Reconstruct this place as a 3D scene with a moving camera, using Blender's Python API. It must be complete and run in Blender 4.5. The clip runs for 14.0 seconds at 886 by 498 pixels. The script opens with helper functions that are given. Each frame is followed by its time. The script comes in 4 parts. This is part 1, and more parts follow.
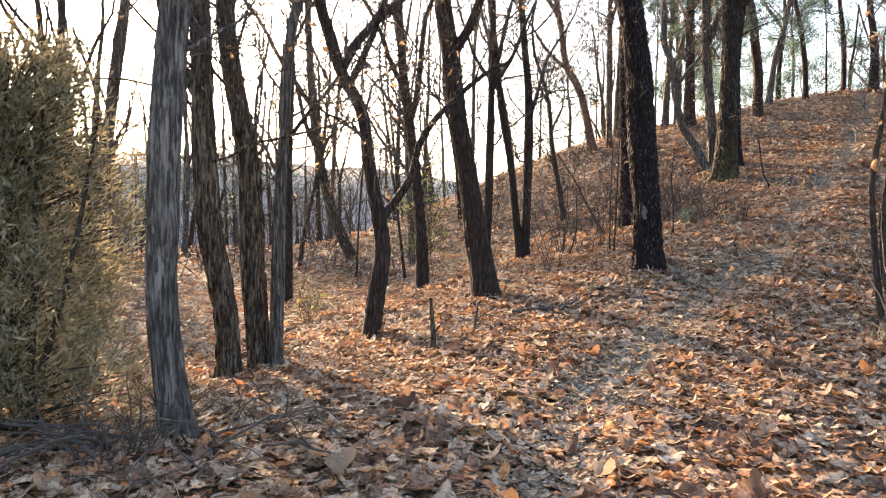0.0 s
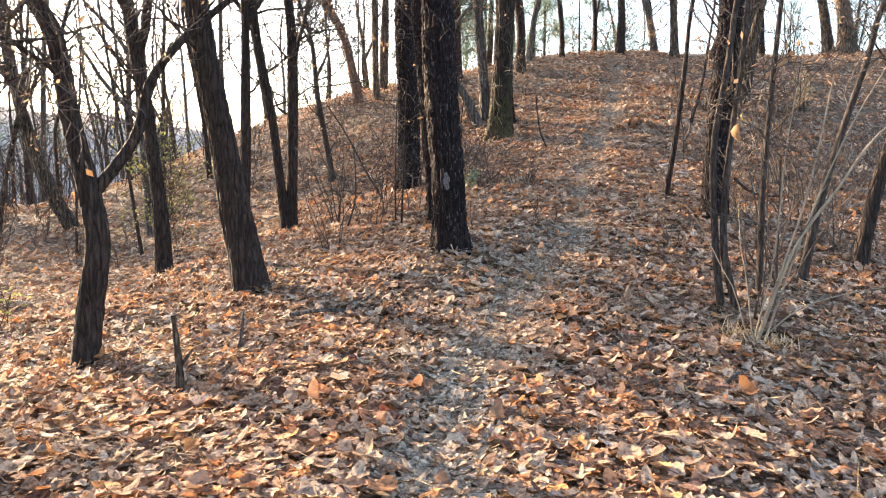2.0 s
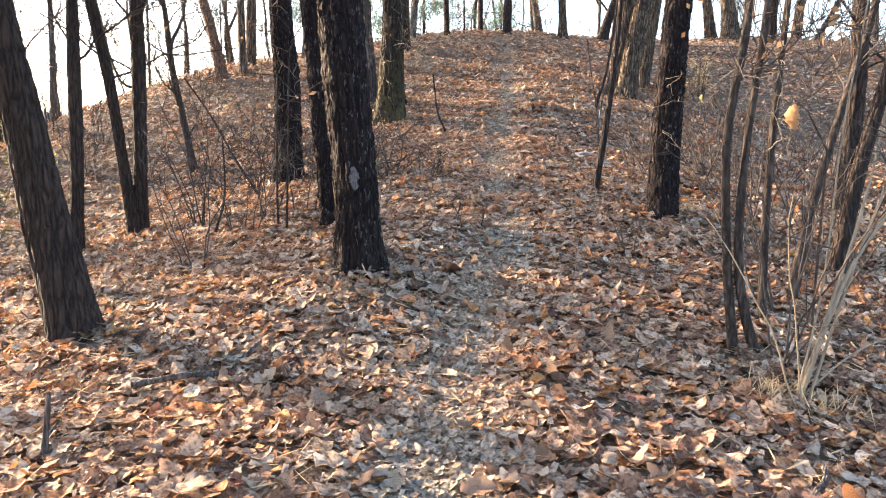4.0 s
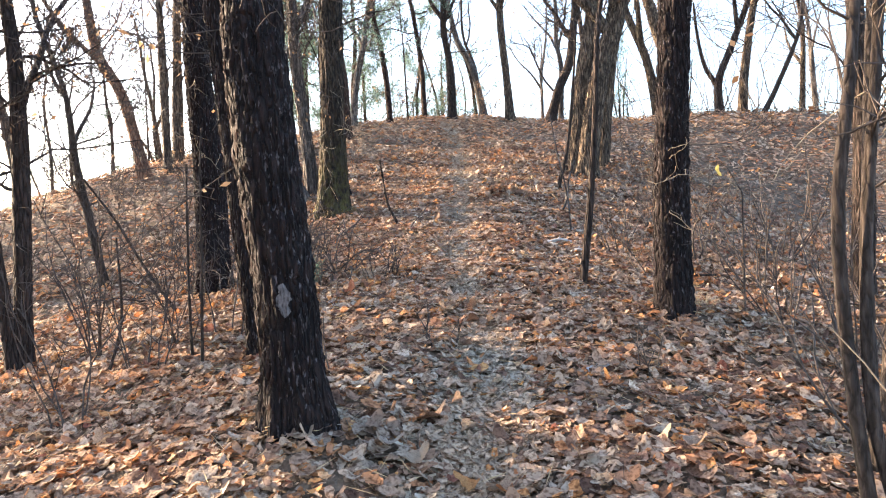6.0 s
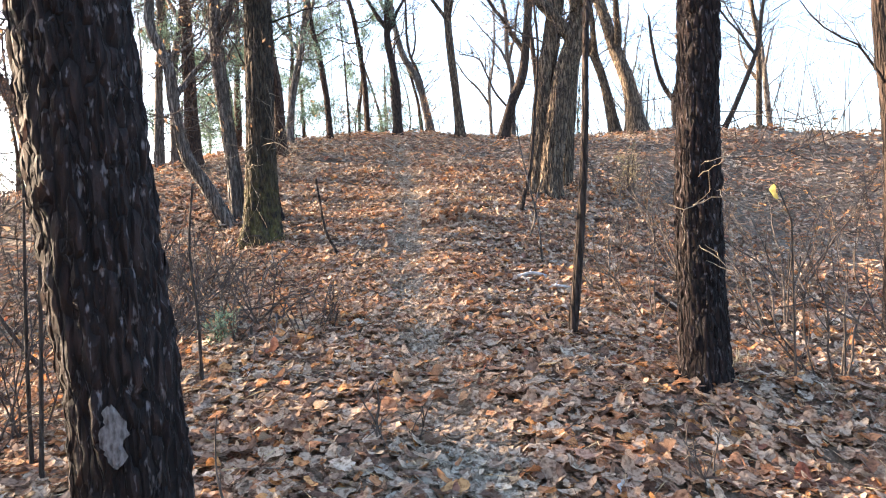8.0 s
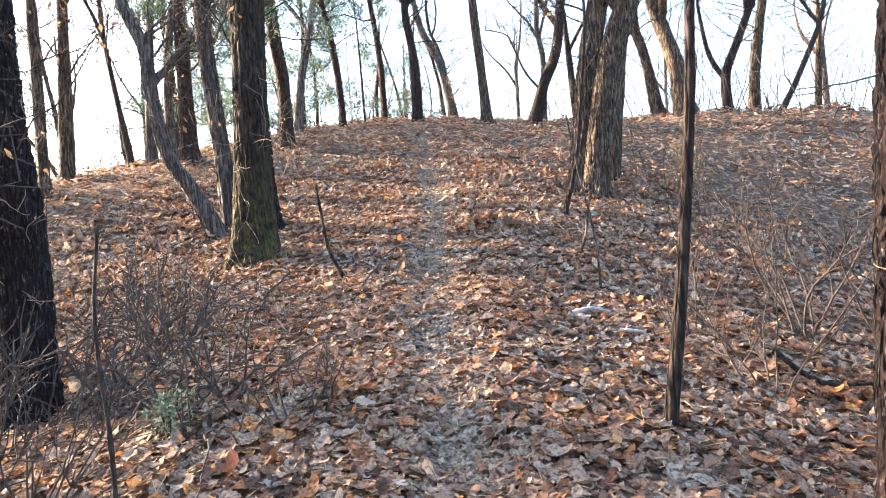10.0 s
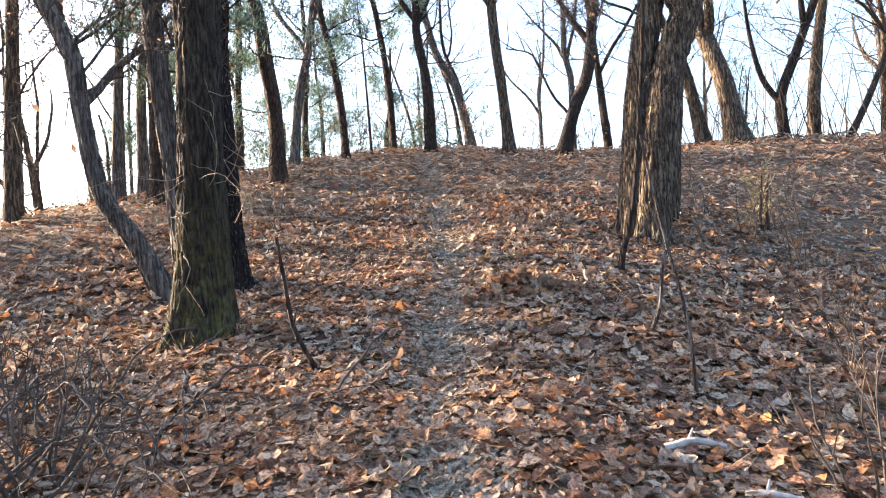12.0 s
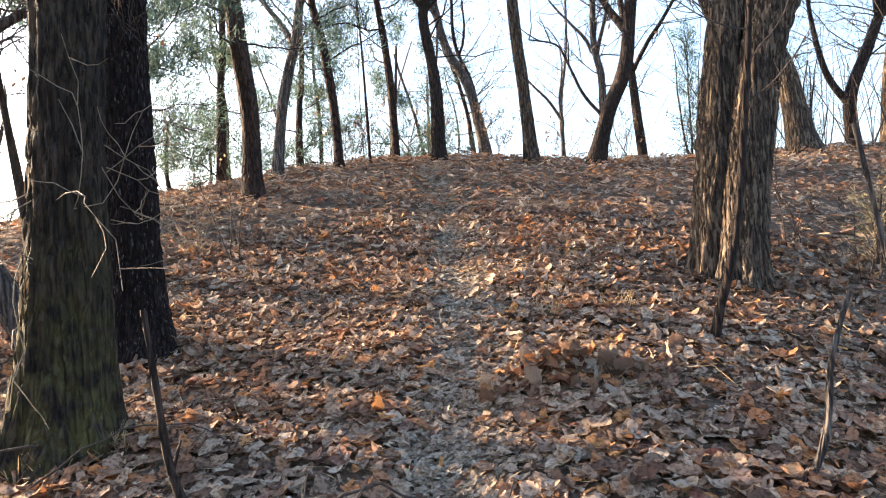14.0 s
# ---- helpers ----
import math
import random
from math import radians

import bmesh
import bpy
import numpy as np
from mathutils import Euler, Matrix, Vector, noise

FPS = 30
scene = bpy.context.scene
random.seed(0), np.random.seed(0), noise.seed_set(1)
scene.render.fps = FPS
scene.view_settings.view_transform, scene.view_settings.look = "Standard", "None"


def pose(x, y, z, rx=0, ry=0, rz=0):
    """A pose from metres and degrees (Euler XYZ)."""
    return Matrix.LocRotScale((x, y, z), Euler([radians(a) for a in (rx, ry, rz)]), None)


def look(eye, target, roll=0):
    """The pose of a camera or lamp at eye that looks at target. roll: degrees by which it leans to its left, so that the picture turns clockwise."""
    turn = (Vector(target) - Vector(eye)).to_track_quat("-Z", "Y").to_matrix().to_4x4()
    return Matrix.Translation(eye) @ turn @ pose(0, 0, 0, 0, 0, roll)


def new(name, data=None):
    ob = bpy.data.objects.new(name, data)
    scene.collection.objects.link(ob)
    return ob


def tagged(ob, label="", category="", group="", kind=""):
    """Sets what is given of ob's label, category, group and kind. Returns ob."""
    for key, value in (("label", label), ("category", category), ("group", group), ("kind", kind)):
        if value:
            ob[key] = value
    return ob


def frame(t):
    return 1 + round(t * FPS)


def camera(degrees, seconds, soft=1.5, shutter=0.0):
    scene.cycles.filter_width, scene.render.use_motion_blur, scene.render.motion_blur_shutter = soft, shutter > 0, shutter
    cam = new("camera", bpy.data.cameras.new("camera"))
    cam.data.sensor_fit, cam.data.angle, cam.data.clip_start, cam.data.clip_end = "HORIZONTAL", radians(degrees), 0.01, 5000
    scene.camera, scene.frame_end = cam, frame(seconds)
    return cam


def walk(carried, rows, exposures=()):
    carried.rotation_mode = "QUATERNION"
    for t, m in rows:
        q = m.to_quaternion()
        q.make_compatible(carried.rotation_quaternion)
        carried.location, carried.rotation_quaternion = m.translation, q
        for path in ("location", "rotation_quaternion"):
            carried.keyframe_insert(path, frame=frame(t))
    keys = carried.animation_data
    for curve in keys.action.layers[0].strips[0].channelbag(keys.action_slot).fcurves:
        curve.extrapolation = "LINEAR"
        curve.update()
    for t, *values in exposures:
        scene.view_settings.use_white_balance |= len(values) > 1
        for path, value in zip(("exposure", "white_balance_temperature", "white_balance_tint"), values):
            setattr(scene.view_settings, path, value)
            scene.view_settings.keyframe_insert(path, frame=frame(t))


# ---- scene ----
cam = camera(62.8, 14.0, 1.15)
PATH = [
    (0, (0.128, 0.419, 1.423), (0.105, 2.418, 1.343), -0.4),
    (0.5, (0.096, 0.902, 1.473), (0.232, 2.892, 1.336), -0.6),
    (1, (0.1, 1.397, 1.513), (0.403, 3.364, 1.314), -0.8),
    (1.5, (0.086, 1.844, 1.549), (0.485, 3.791, 1.326), -0.5),
    (2, (0.117, 2.332, 1.605), (0.749, 4.218, 1.388), -0.4),
    (2.2, (0.15, 2.532, 1.605), (0.862, 4.389, 1.396), -0.4),
    (4.3, (0.488, 4.367, 1.689), (1.463, 6.092, 1.417), -0.9),
    (4.5, (0.523, 4.493, 1.697), (1.506, 6.214, 1.424), -1.5),
    (5, (0.694, 4.856, 1.741), (1.697, 6.585, 1.672), -2.2),
    (5.5, (0.864, 5.238, 1.726), (1.873, 6.964, 1.666), -2.3),
    (6, (1.116, 5.592, 1.763), (2.206, 7.269, 1.735), -3.2),
    (6.5, (1.355, 5.97, 1.807), (2.468, 7.632, 1.796), -2.9),
    (6.8, (1.467, 6.184, 1.856), (2.615, 7.822, 1.847), -2.9),
    (7, (1.581, 6.329, 1.844), (2.755, 7.948, 1.864), -2.7),
    (7.2, (1.684, 6.482, 1.822), (2.878, 8.086, 1.869), -2.7),
    (9.3, (2.476, 7.81, 2.241), (3.714, 9.38, 2.204), -4.9),
    (9.5, (2.613, 7.975, 2.264), (3.838, 9.555, 2.237), -4.7),
    (10, (3.034, 8.482, 2.373), (4.201, 10.107, 2.341), -4.3),
    (10.5, (3.322, 8.959, 2.495), (4.487, 10.584, 2.495), -4.3),
    (11, (3.739, 9.39, 2.54), (4.914, 11.008, 2.562), -4.3),
    (11.5, (4.093, 9.877, 2.588), (5.223, 11.526, 2.631), -4.4),
    (12, (4.409, 10.315, 2.68), (5.541, 11.963, 2.74), -4.4),
    (12.5, (4.793, 10.822, 2.772), (5.897, 12.488, 2.847), -4.3),
    (13, (5.06, 11.276, 2.881), (6.158, 12.945, 2.955), -4.3),
    (13.5, (5.485, 11.752, 2.954), (6.59, 13.416, 3.042), -4.3),
    (14, (5.807, 12.251, 3.053), (6.914, 13.915, 3.14), -4.0),
]
EXPOSURES = [(0.0, 2.56, 6350, 10), (2.2, 2.85, 6200, 10), (5.4, 2.98, 6000, 10), (8.5, 3.0, 5850, 10), (10.2, 3.08, 5750, 10), (11.5, 2.73, 5750, 10), (13.0, 2.64, 5850, 10), (14.0, 2.43, 5950, 10)]
walk(cam, [(t, look(eye, target, roll)) for t, eye, target, roll in PATH], EXPOSURES)

SUN_UP, SUN_LEFT = 17.0, 31.0

sky = bpy.data.worlds.new("sky")
scene.world = sky
sky.use_nodes = True
sn = sky.node_tree.nodes
tex = sn.new("ShaderNodeTexSky")
tex.sky_type, tex.sun_disc = "NISHITA", False
tex.sun_elevation, tex.sun_rotation = radians(SUN_UP), radians(-SUN_LEFT)
tex.air_density, tex.dust_density, tex.ozone_density = 1.0, 3.5, 1.0
sky.node_tree.links.new(tex.outputs[0], sn["Background"].inputs[0])
sn["Background"].inputs[1].default_value = 0.135
sun_dir = Vector((-math.sin(radians(SUN_LEFT)) * math.cos(radians(SUN_UP)), math.cos(radians(SUN_LEFT)) * math.cos(radians(SUN_UP)), math.sin(radians(SUN_UP))))
lamp = bpy.data.lights.new("sun", "SUN")
lamp.energy, lamp.angle, lamp.color = 5.0, radians(0.6), (1.0, 0.73, 0.46)
sun = new("sun", lamp)
sun.matrix_world = look(sun_dir * 50, (0, 0, 0))


# ---- materials ----
class Mat:
    """A small wrapper round a node tree."""

    def __init__(self, name, rough=0.9):
        self.m = bpy.data.materials.new(name)
        self.m.use_nodes = True
        self.t = self.m.node_tree
        self.b = self.t.nodes["Principled BSDF"]
        self.b.inputs["Roughness"].default_value = rough
        self.b.inputs["Specular IOR Level"].default_value = 0.25

    def n(self, kind, **values):
        node = self.t.nodes.new("ShaderNode" + kind)
        for key, v in values.items():
            node.inputs[key].default_value = v
        return node

    def link(self, a, b):
        self.t.links.new(a, b)

    def coords(self, scale=(1, 1, 1), kind="Object"):
        c, mp = self.n("TexCoord"), self.n("Mapping")
        mp.inputs["Scale"].default_value = scale
        self.link(c.outputs[kind], mp.inputs["Vector"])
        return mp.outputs["Vector"]

    def noise(self, vec, scale, detail=4.0, rough=0.55):
        node = self.n("TexNoise", Scale=scale, Detail=detail, Roughness=rough)
        self.link(vec, node.inputs["Vector"])
        return node.outputs["Fac"]

    def ramp(self, fac, *stops, hard=False):
        node = self.n("ValToRGB")
        cr = node.color_ramp
        cr.interpolation = "CONSTANT" if hard else "LINEAR"
        while len(cr.elements) < len(stops):
            cr.elements.new(0.5)
        for e, (at, colour) in zip(cr.elements, stops):
            e.position, e.color = at, (*colour, 1) if len(colour) == 3 else colour
        self.link(fac, node.inputs["Fac"])
        return node.outputs["Color"]

    def mix(self, fac, a, b, blend="MIX"):
        node = self.n("Mix")
        node.data_type, node.blend_type = "RGBA", blend
        for sock, v in ((node.inputs[0], fac), (node.inputs[6], a), (node.inputs[7], b)):
            if isinstance(v, (int, float)):
                sock.default_value = v
            elif isinstance(v, tuple):
                sock.default_value = (*v, 1)
            else:
                self.link(v, sock)
        return node.outputs[2]

    def bump(self, height, distance, strength=1.0):
        node = self.n("Bump", Distance=distance, Strength=strength)
        self.link(height, node.inputs["Height"])
        self.link(node.outputs[0], self.b.inputs["Normal"])

    def colour(self, out):
        self.link(out, self.b.inputs["Base Color"])
        return self.m

    def leafy(self, out, through_amount):
        """Thin matter: some of the light goes through."""
        tr, mx = self.n("BsdfTranslucent"), self.n("MixShader", Fac=through_amount)
        self.link(out, self.b.inputs["Base Color"])
        self.link(out, tr.inputs["Color"])
        self.link(self.b.outputs[0], mx.inputs[1])
        self.link(tr.outputs[0], mx.inputs[2])
        self.link(mx.outputs[0], self.t.nodes["Material Output"].inputs["Surface"])
        return self.m


def leaf_mat(name, single=False, worn=False):
    m = Mat(name, 0.8)
    if single:
        rnd = m.n("ObjectInfo").outputs["Random"]
    else:
        rnd = m.n("NewGeometry").outputs["Random Per Island"]
    if worn:
        col = m.ramp(rnd, (0.0, (0.18, 0.145, 0.115)), (0.35, (0.37, 0.315, 0.265)), (0.75, (0.47, 0.41, 0.35)), (1.0, (0.31, 0.24, 0.185)))
    else:
        col = m.ramp(rnd, (0.0, (0.11, 0.062, 0.045)), (0.18, (0.23, 0.15, 0.112)), (0.42, (0.37, 0.285, 0.225)), (0.64, (0.45, 0.375, 0.31)),
                     (0.76, (0.32, 0.19, 0.125)), (0.86, (0.42, 0.20, 0.095)), (0.91, (0.50, 0.27, 0.11)), (0.955, (0.60, 0.54, 0.47)), (1.0, (0.20, 0.075, 0.05)))
    spots = m.noise(m.coords((1, 1, 1)), 45.0, 3)
    patch = m.noise(m.coords((1, 1, 1)), 0.9, 2)
    tint = m.ramp(patch, (0.35, (0.95, 0.97, 0.94)), (0.65, (1.13, 0.97, 0.82)))
    col = m.mix(1.0, col, tint, "MULTIPLY")
    col = m.mix(1.0, col, m.ramp(spots, (0.34, (0.40, 0.33, 0.28)), (0.56, (1.12, 1.10, 1.06))), "MULTIPLY")
    m.bump(spots, 0.006, 0.9)
    return m.leafy(col, 0.3)


def soil_mat():
    m = Mat("soil_and_leaf_mould", 0.95)
    v = m.coords()
    cell = m.n("TexVoronoi", Scale=16.0)
    m.link(v, cell.inputs["Vector"])
    big = m.noise(v, 1.3, 4)
    fine = m.noise(v, 30.0, 5)
    col = m.mix(big, (0.06, 0.04, 0.026), (0.12, 0.083, 0.055))
    col = m.mix(0.65, col, m.ramp(cell.outputs["Color"], (0.0, (0.05, 0.03, 0.018)), (0.5, (0.17, 0.12, 0.08)), (1.0, (0.33, 0.25, 0.18))))
    col = m.mix(1.0, col, m.ramp(fine, (0.3, (0.6, 0.6, 0.6)), (0.65, (1.1, 1.1, 1.1))), "MULTIPLY")
    m.bump(fine, 0.03)
    return m.colour(col)


def bark_mat(name, dark, mid, pale, furrow=22.0, stretch=0.16, depth=0.02, fleck=None, moss=0.0, streak=0.0):
    m = Mat(name, 0.92)
    v = m.coords((1, 1, stretch))
    warp = m.n("TexNoise", Scale=5.0, Detail=3.0)
    m.link(v, warp.inputs["Vector"])
    vv = m.mix(0.06, v, warp.outputs["Color"], "ADD")
    edge = m.n("TexVoronoi", Scale=furrow)
    edge.feature = "DISTANCE_TO_EDGE"
    m.link(vv, edge.inputs["Vector"])
    ridge = m.ramp(edge.outputs["Distance"], (0.0, (0, 0, 0)), (0.28, (1, 1, 1)))
    fine = m.noise(m.coords((1, 1, 0.17)), 52.0, 4, 0.65)
    blot = m.noise(m.coords(), 2.2, 3)
    col = m.mix(ridge, dark, mid)
    long = m.noise(vv, 30.0, 3, 0.6)
    col = m.mix(m.ramp(fine, (0.47, (0, 0, 0)), (0.72, (0.7, 0.7, 0.7))), col, pale)
    if streak:
        col = m.mix(m.ramp(long, (0.53, (0, 0, 0)), (0.60, (streak, streak, streak))), col, pale)
    col = m.mix(1.0, col, m.ramp(blot, (0.3, (0.72, 0.7, 0.7)), (0.7, (1.15, 1.1, 1.05))), "MULTIPLY")
    if fleck:
        cell = m.n("TexNoise", Scale=46.0, Detail=2.5, Roughness=0.55)
        m.link(m.coords((1.2, 1.2, 0.32)), cell.inputs["Vector"])
        col = m.mix(m.ramp(cell.outputs["Fac"], (0.61, (0, 0, 0)), (0.69, (0.85, 0.85, 0.85))), col, fleck)
    if moss:
        c = m.n("TexCoord")
        s = m.n("SeparateXYZ")
        m.link(c.outputs["Object"], s.inputs[0])
        low = m.n("MapRange", **{"From Min": 1.5, "From Max": 0.1, "To Min": 0.0, "To Max": 1.0})
        m.link(s.outputs["Z"], low.inputs["Value"])
        mul = m.n("Math")
        mul.operation = "MULTIPLY"
        m.link(low.outputs[0], mul.inputs[0])
        m.link(m.ramp(m.noise(m.coords(), 9.0, 5), (0.4, (0, 0, 0)), (0.62, (moss, moss, moss))), mul.inputs[1])
        col = m.mix(mul.outputs[0], col, (0.12, 0.105, 0.03))
    add = m.n("Math")
    add.operation = "MULTIPLY_ADD"
    m.link(fine, add.inputs[0])
    add.inputs[1].default_value = 0.5
    m.link(ridge, add.inputs[2])
    m.bump(add.outputs[0], depth)
    return m.colour(col)


def plain_mat(name, a, b, scale=20.0, rough=0.85, through_amount=0.0, island=False):
    m = Mat(name, rough)
    f = m.n("NewGeometry").outputs["Random Per Island"] if island else m.noise(m.coords((1, 1, 0.4)), scale, 4)
    col = m.ramp(f, (0.25, a), (0.75, b))
    if not island:
        m.bump(f, 0.004)
    return m.leafy(col, through_amount) if through_amount else m.colour(col)


LEAF, LEAF_ONE, LEAF_WORN = leaf_mat("dry_leaf"), leaf_mat("dry_leaf_single", single=True), leaf_mat("trodden_leaf", worn=True)
SOIL = soil_mat()
BARK = {
    "oak": bark_mat("oak_bark", (0.016, 0.012, 0.009), (0.060, 0.042, 0.030), (0.24, 0.185, 0.13), streak=0.75),
    "oak_moss": bark_mat("mossy_oak_bark", (0.010, 0.008, 0.006), (0.030, 0.021, 0.014), (0.090, 0.068, 0.046), streak=0.5, moss=0.6, depth=0.03),
    "grey": bark_mat("grey_bark", (0.035, 0.030, 0.027), (0.10, 0.085, 0.074), (0.27, 0.235, 0.21), streak=0.7, furrow=26.0, stretch=0.12),
    "dark": bark_mat("dark_bark", (0.014, 0.010, 0.008), (0.050, 0.034, 0.027), (0.10, 0.074, 0.060), furrow=26.0),
    "black": bark_mat("black_bark", (0.007, 0.005, 0.005), (0.024, 0.015, 0.013), (0.036, 0.020, 0.018), furrow=30.0, stretch=0.2, depth=0.03, fleck=(0.15, 0.125, 0.125)),
    "pine": bark_mat("pine_bark", (0.015, 0.010, 0.008), (0.055, 0.034, 0.025), (0.15, 0.085, 0.055), furrow=16.0, stretch=0.35, depth=0.025),
    "red": bark_mat("reddish_bark", (0.07, 0.035, 0.022), (0.22, 0.12, 0.075), (0.36, 0.25, 0.18), furrow=22.0, stretch=0.25),
    "slimgrey": bark_mat("sapling_bark", (0.024, 0.018, 0.014), (0.055, 0.042, 0.034), (0.125, 0.10, 0.085), furrow=34.0, stretch=0.3, depth=0.006),
}
TWIG = plain_mat("twig_bark", (0.035, 0.026, 0.021), (0.105, 0.08, 0.066), 30.0)
STRAW = plain_mat("dry_grass", (0.42, 0.30, 0.16), (0.60, 0.46, 0.27), 30.0, through_amount=0.25)
CANE = plain_mat("pale_cane", (0.16, 0.12, 0.08), (0.34, 0.27, 0.19), 18.0)
NEEDLE = plain_mat("pine_needles", (0.08, 0.12, 0.09), (0.18, 0.24, 0.17), island=True, through_amount=0.25)
JUNIPER = plain_mat("juniper_sprays", (0.14, 0.12, 0.07), (0.34, 0.28, 0.17), island=True, through_amount=0.35)
GREEN = plain_mat("green_leaves", (0.16, 0.17, 0.05), (0.30, 0.28, 0.09), island=True, through_amount=0.4)
HANG_ORANGE = plain_mat("orange_withered_leaf", (0.36, 0.17, 0.07), (0.55, 0.33, 0.16), 25.0, through_amount=0.35)
HANG_YELLOW = plain_mat("yellow_leaf", (0.65, 0.48, 0.10), (0.75, 0.58, 0.2), 25.0, through_amount=0.4)
HANGING = plain_mat("withered_leaves", (0.20, 0.11, 0.055), (0.42, 0.26, 0.14), island=True, through_amount=0.4)
PALE = plain_mat("pale_peeled_wood", (0.26, 0.24, 0.22), (0.48, 0.45, 0.43), 25.0)
SCAR = plain_mat("scarred_bark", (0.02, 0.014, 0.013), (0.19, 0.17, 0.165), 90.0)
# the ridge's distance haze is mixed into this pale grey-brown
HILL = plain_mat("hazed_wooded_hill", (0.24, 0.20, 0.175), (0.36, 0.31, 0.275), 0.5)


# ---- mesh helpers ----
def mesh_np(name, verts, faces, mat, smooth=True):
    """A mesh from an (n, 3) array and an (m, k) array of equal faces."""
    me = bpy.data.meshes.new(name)
    verts, faces = np.asarray(verts, np.float32), np.asarray(faces, np.int32)
    me.vertices.add(len(verts))
    me.vertices.foreach_set("co", verts.ravel())
    k = faces.shape[1]
    me.loops.add(faces.size)
    me.loops.foreach_set("vertex_index", faces.ravel())
    me.polygons.add(len(faces))
    me.polygons.foreach_set("loop_start", np.arange(0, faces.size, k, dtype=np.int32))
    me.update(calc_edges=True)
    me.polygons.foreach_set("use_smooth", np.full(len(faces), smooth))
    me.materials.append(mat)
    return me


def piece(name, verts, faces, mat, parent=None, label="", smooth=True, kind=""):
    ob = new(name, mesh_np(name, verts, faces, mat, smooth))
    ob.parent = parent
    return tagged(ob, label, kind=kind)


class Tubes:
    """Gathers round tapering tubes into one mesh."""

    def __init__(self):
        self.v, self.f, self.count = [], [], 0

    def add(self, pts, radii, sides):
        pts = np.asarray(pts, float)
        n = len(pts)
        d = np.gradient(pts, axis=0)
        d /= np.linalg.norm(d, axis=1)[:, None] + 1e-9
        ref = np.where(np.abs(d[:, 2:3]) > 0.8, [[1.0, 0, 0]], [[0, 0, 1.0]])
        if np.abs(d[:, 2]).min() < 0.8 < np.abs(d[:, 2]).max():
            ref = np.tile([[0.93, 0.36, 0.05]], (n, 1))
        u = np.cross(d, ref)
        u /= np.linalg.norm(u, axis=1)[:, None] + 1e-9
        w = np.cross(d, u)
        a = np.arange(sides) * 2 * np.pi / sides
        ring = pts[:, None] + np.asarray(radii, float)[:, None, None] * (np.cos(a)[None, :, None] * u[:, None] + np.sin(a)[None, :, None] * w[:, None])
        i = np.arange(n - 1)[:, None] * sides
        j = np.arange(sides)[None]
        k = (j + 1) % sides
        quads = np.stack([i + j, i + k, i + sides + k, i + sides + j], -1).reshape(-1, 4)
        self.v.append(ring.reshape(-1, 3))
        self.f.append(quads + self.count)
        self.count += n * sides

    def done(self, name, mat, parent, label="", kind=""):
        if self.count:
            return piece(name, np.concatenate(self.v), np.concatenate(self.f), mat, parent, label, kind=kind)

    def singly(self, name, mat, parent, label=""):
        """Each tube as a part of its own."""
        start = 0
        for v, f in zip(self.v, self.f):
            piece(name, v, f - start, mat, parent, label)
            start += len(v)


class Blades:
    """Gathers small flat leaves or needles (bent quads) into one mesh."""

    def __init__(self):
        self.v, self.n = [], 0

    def add(self, at, way, side, length, width):
        at, way, side = (np.asarray(a, float) for a in (at, way, side))
        length, width = np.asarray(length, float)[:, None], np.asarray(width, float)[:, None]
        tip, mid = at + way * length, at + way * length * 0.5
        self.v.append(np.stack([at, mid + side * width, tip, mid - side * width], 1).reshape(-1, 3))
        self.n += len(at)

    def done(self, name, mat, parent, label="", kind=""):
        if self.n:
            v = np.concatenate(self.v)
            return piece(name, v, np.arange(len(v)).reshape(-1, 4), mat, parent, label, smooth=False, kind=kind)


def unit(a):
    return a / (np.linalg.norm(a, axis=-1, keepdims=True) + 1e-9)


# ---- the ground ----
WEIGHTS = [-0.25, 0.108, 0.068, 0.023, 0.209, 0.103, -0.086, -0.297, -0.163, -0.012, 0.357, 0.361, -0.534, -0.274, 0.099, 0.164, 0.135, -0.312, -0.254, 0.147, -0.29, -0.143, -0.02, 0.192, 0.028, 0.046, 0.657, -0.362, -0.103, -0.987, 0.168, 0.192, -0.936, -0.063, 0.214, 0.931, -0.461, 1.117, -0.489, -0.062, 0.709, -0.297, 0.17, 0.229, 0.841, -0.049, 0.724, 0.932, 0.453, 0.83, 0.713, 0.093, -0.239, -0.94, 0.091, 0.791, 0.72, 0.718, -0.241, -0.074, -0.579, -0.44, -0.453, -0.089, 0.42, -0.095]
CENTRES = np.array([(x, y) for y in range(0, 33, 4) for x in range(-4, 21, 4)], float)


MOUNDS = ((2.53, 9.30, 0.10, 0.9), (6.09, 9.69, 0.11, 0.9), (4.2, 7.0, 0.10, 0.9))


def land(x, y):
    """Height of the ground: a tilted plane with soft swells, falling away far off."""
    x, y = np.asarray(x, float), np.asarray(y, float)
    xx, yy = np.clip(x, -14, 26), np.clip(y, -6, 34)
    z = WEIGHTS[0] + WEIGHTS[1] * xx + WEIGHTS[2] * yy
    for (cx, cy), w in zip(CENTRES, WEIGHTS[3:]):
        z = z + w * np.exp(-((x - cx) ** 2 + (y - cy) ** 2) / 25.92)
    for mx, my, high, wide in MOUNDS:
        z = z + high * np.exp(-((x - mx) ** 2 + (y - my) ** 2) / wide**2)
    out = np.maximum(0, y - 27) + np.maximum(0, x - 24) * 0.7
    return z - 2.0 * (1 - np.exp(-out / 9.0)) - np.minimum(out * 0.05, 6)


def land1(x, y):
    return float(land(x, y))


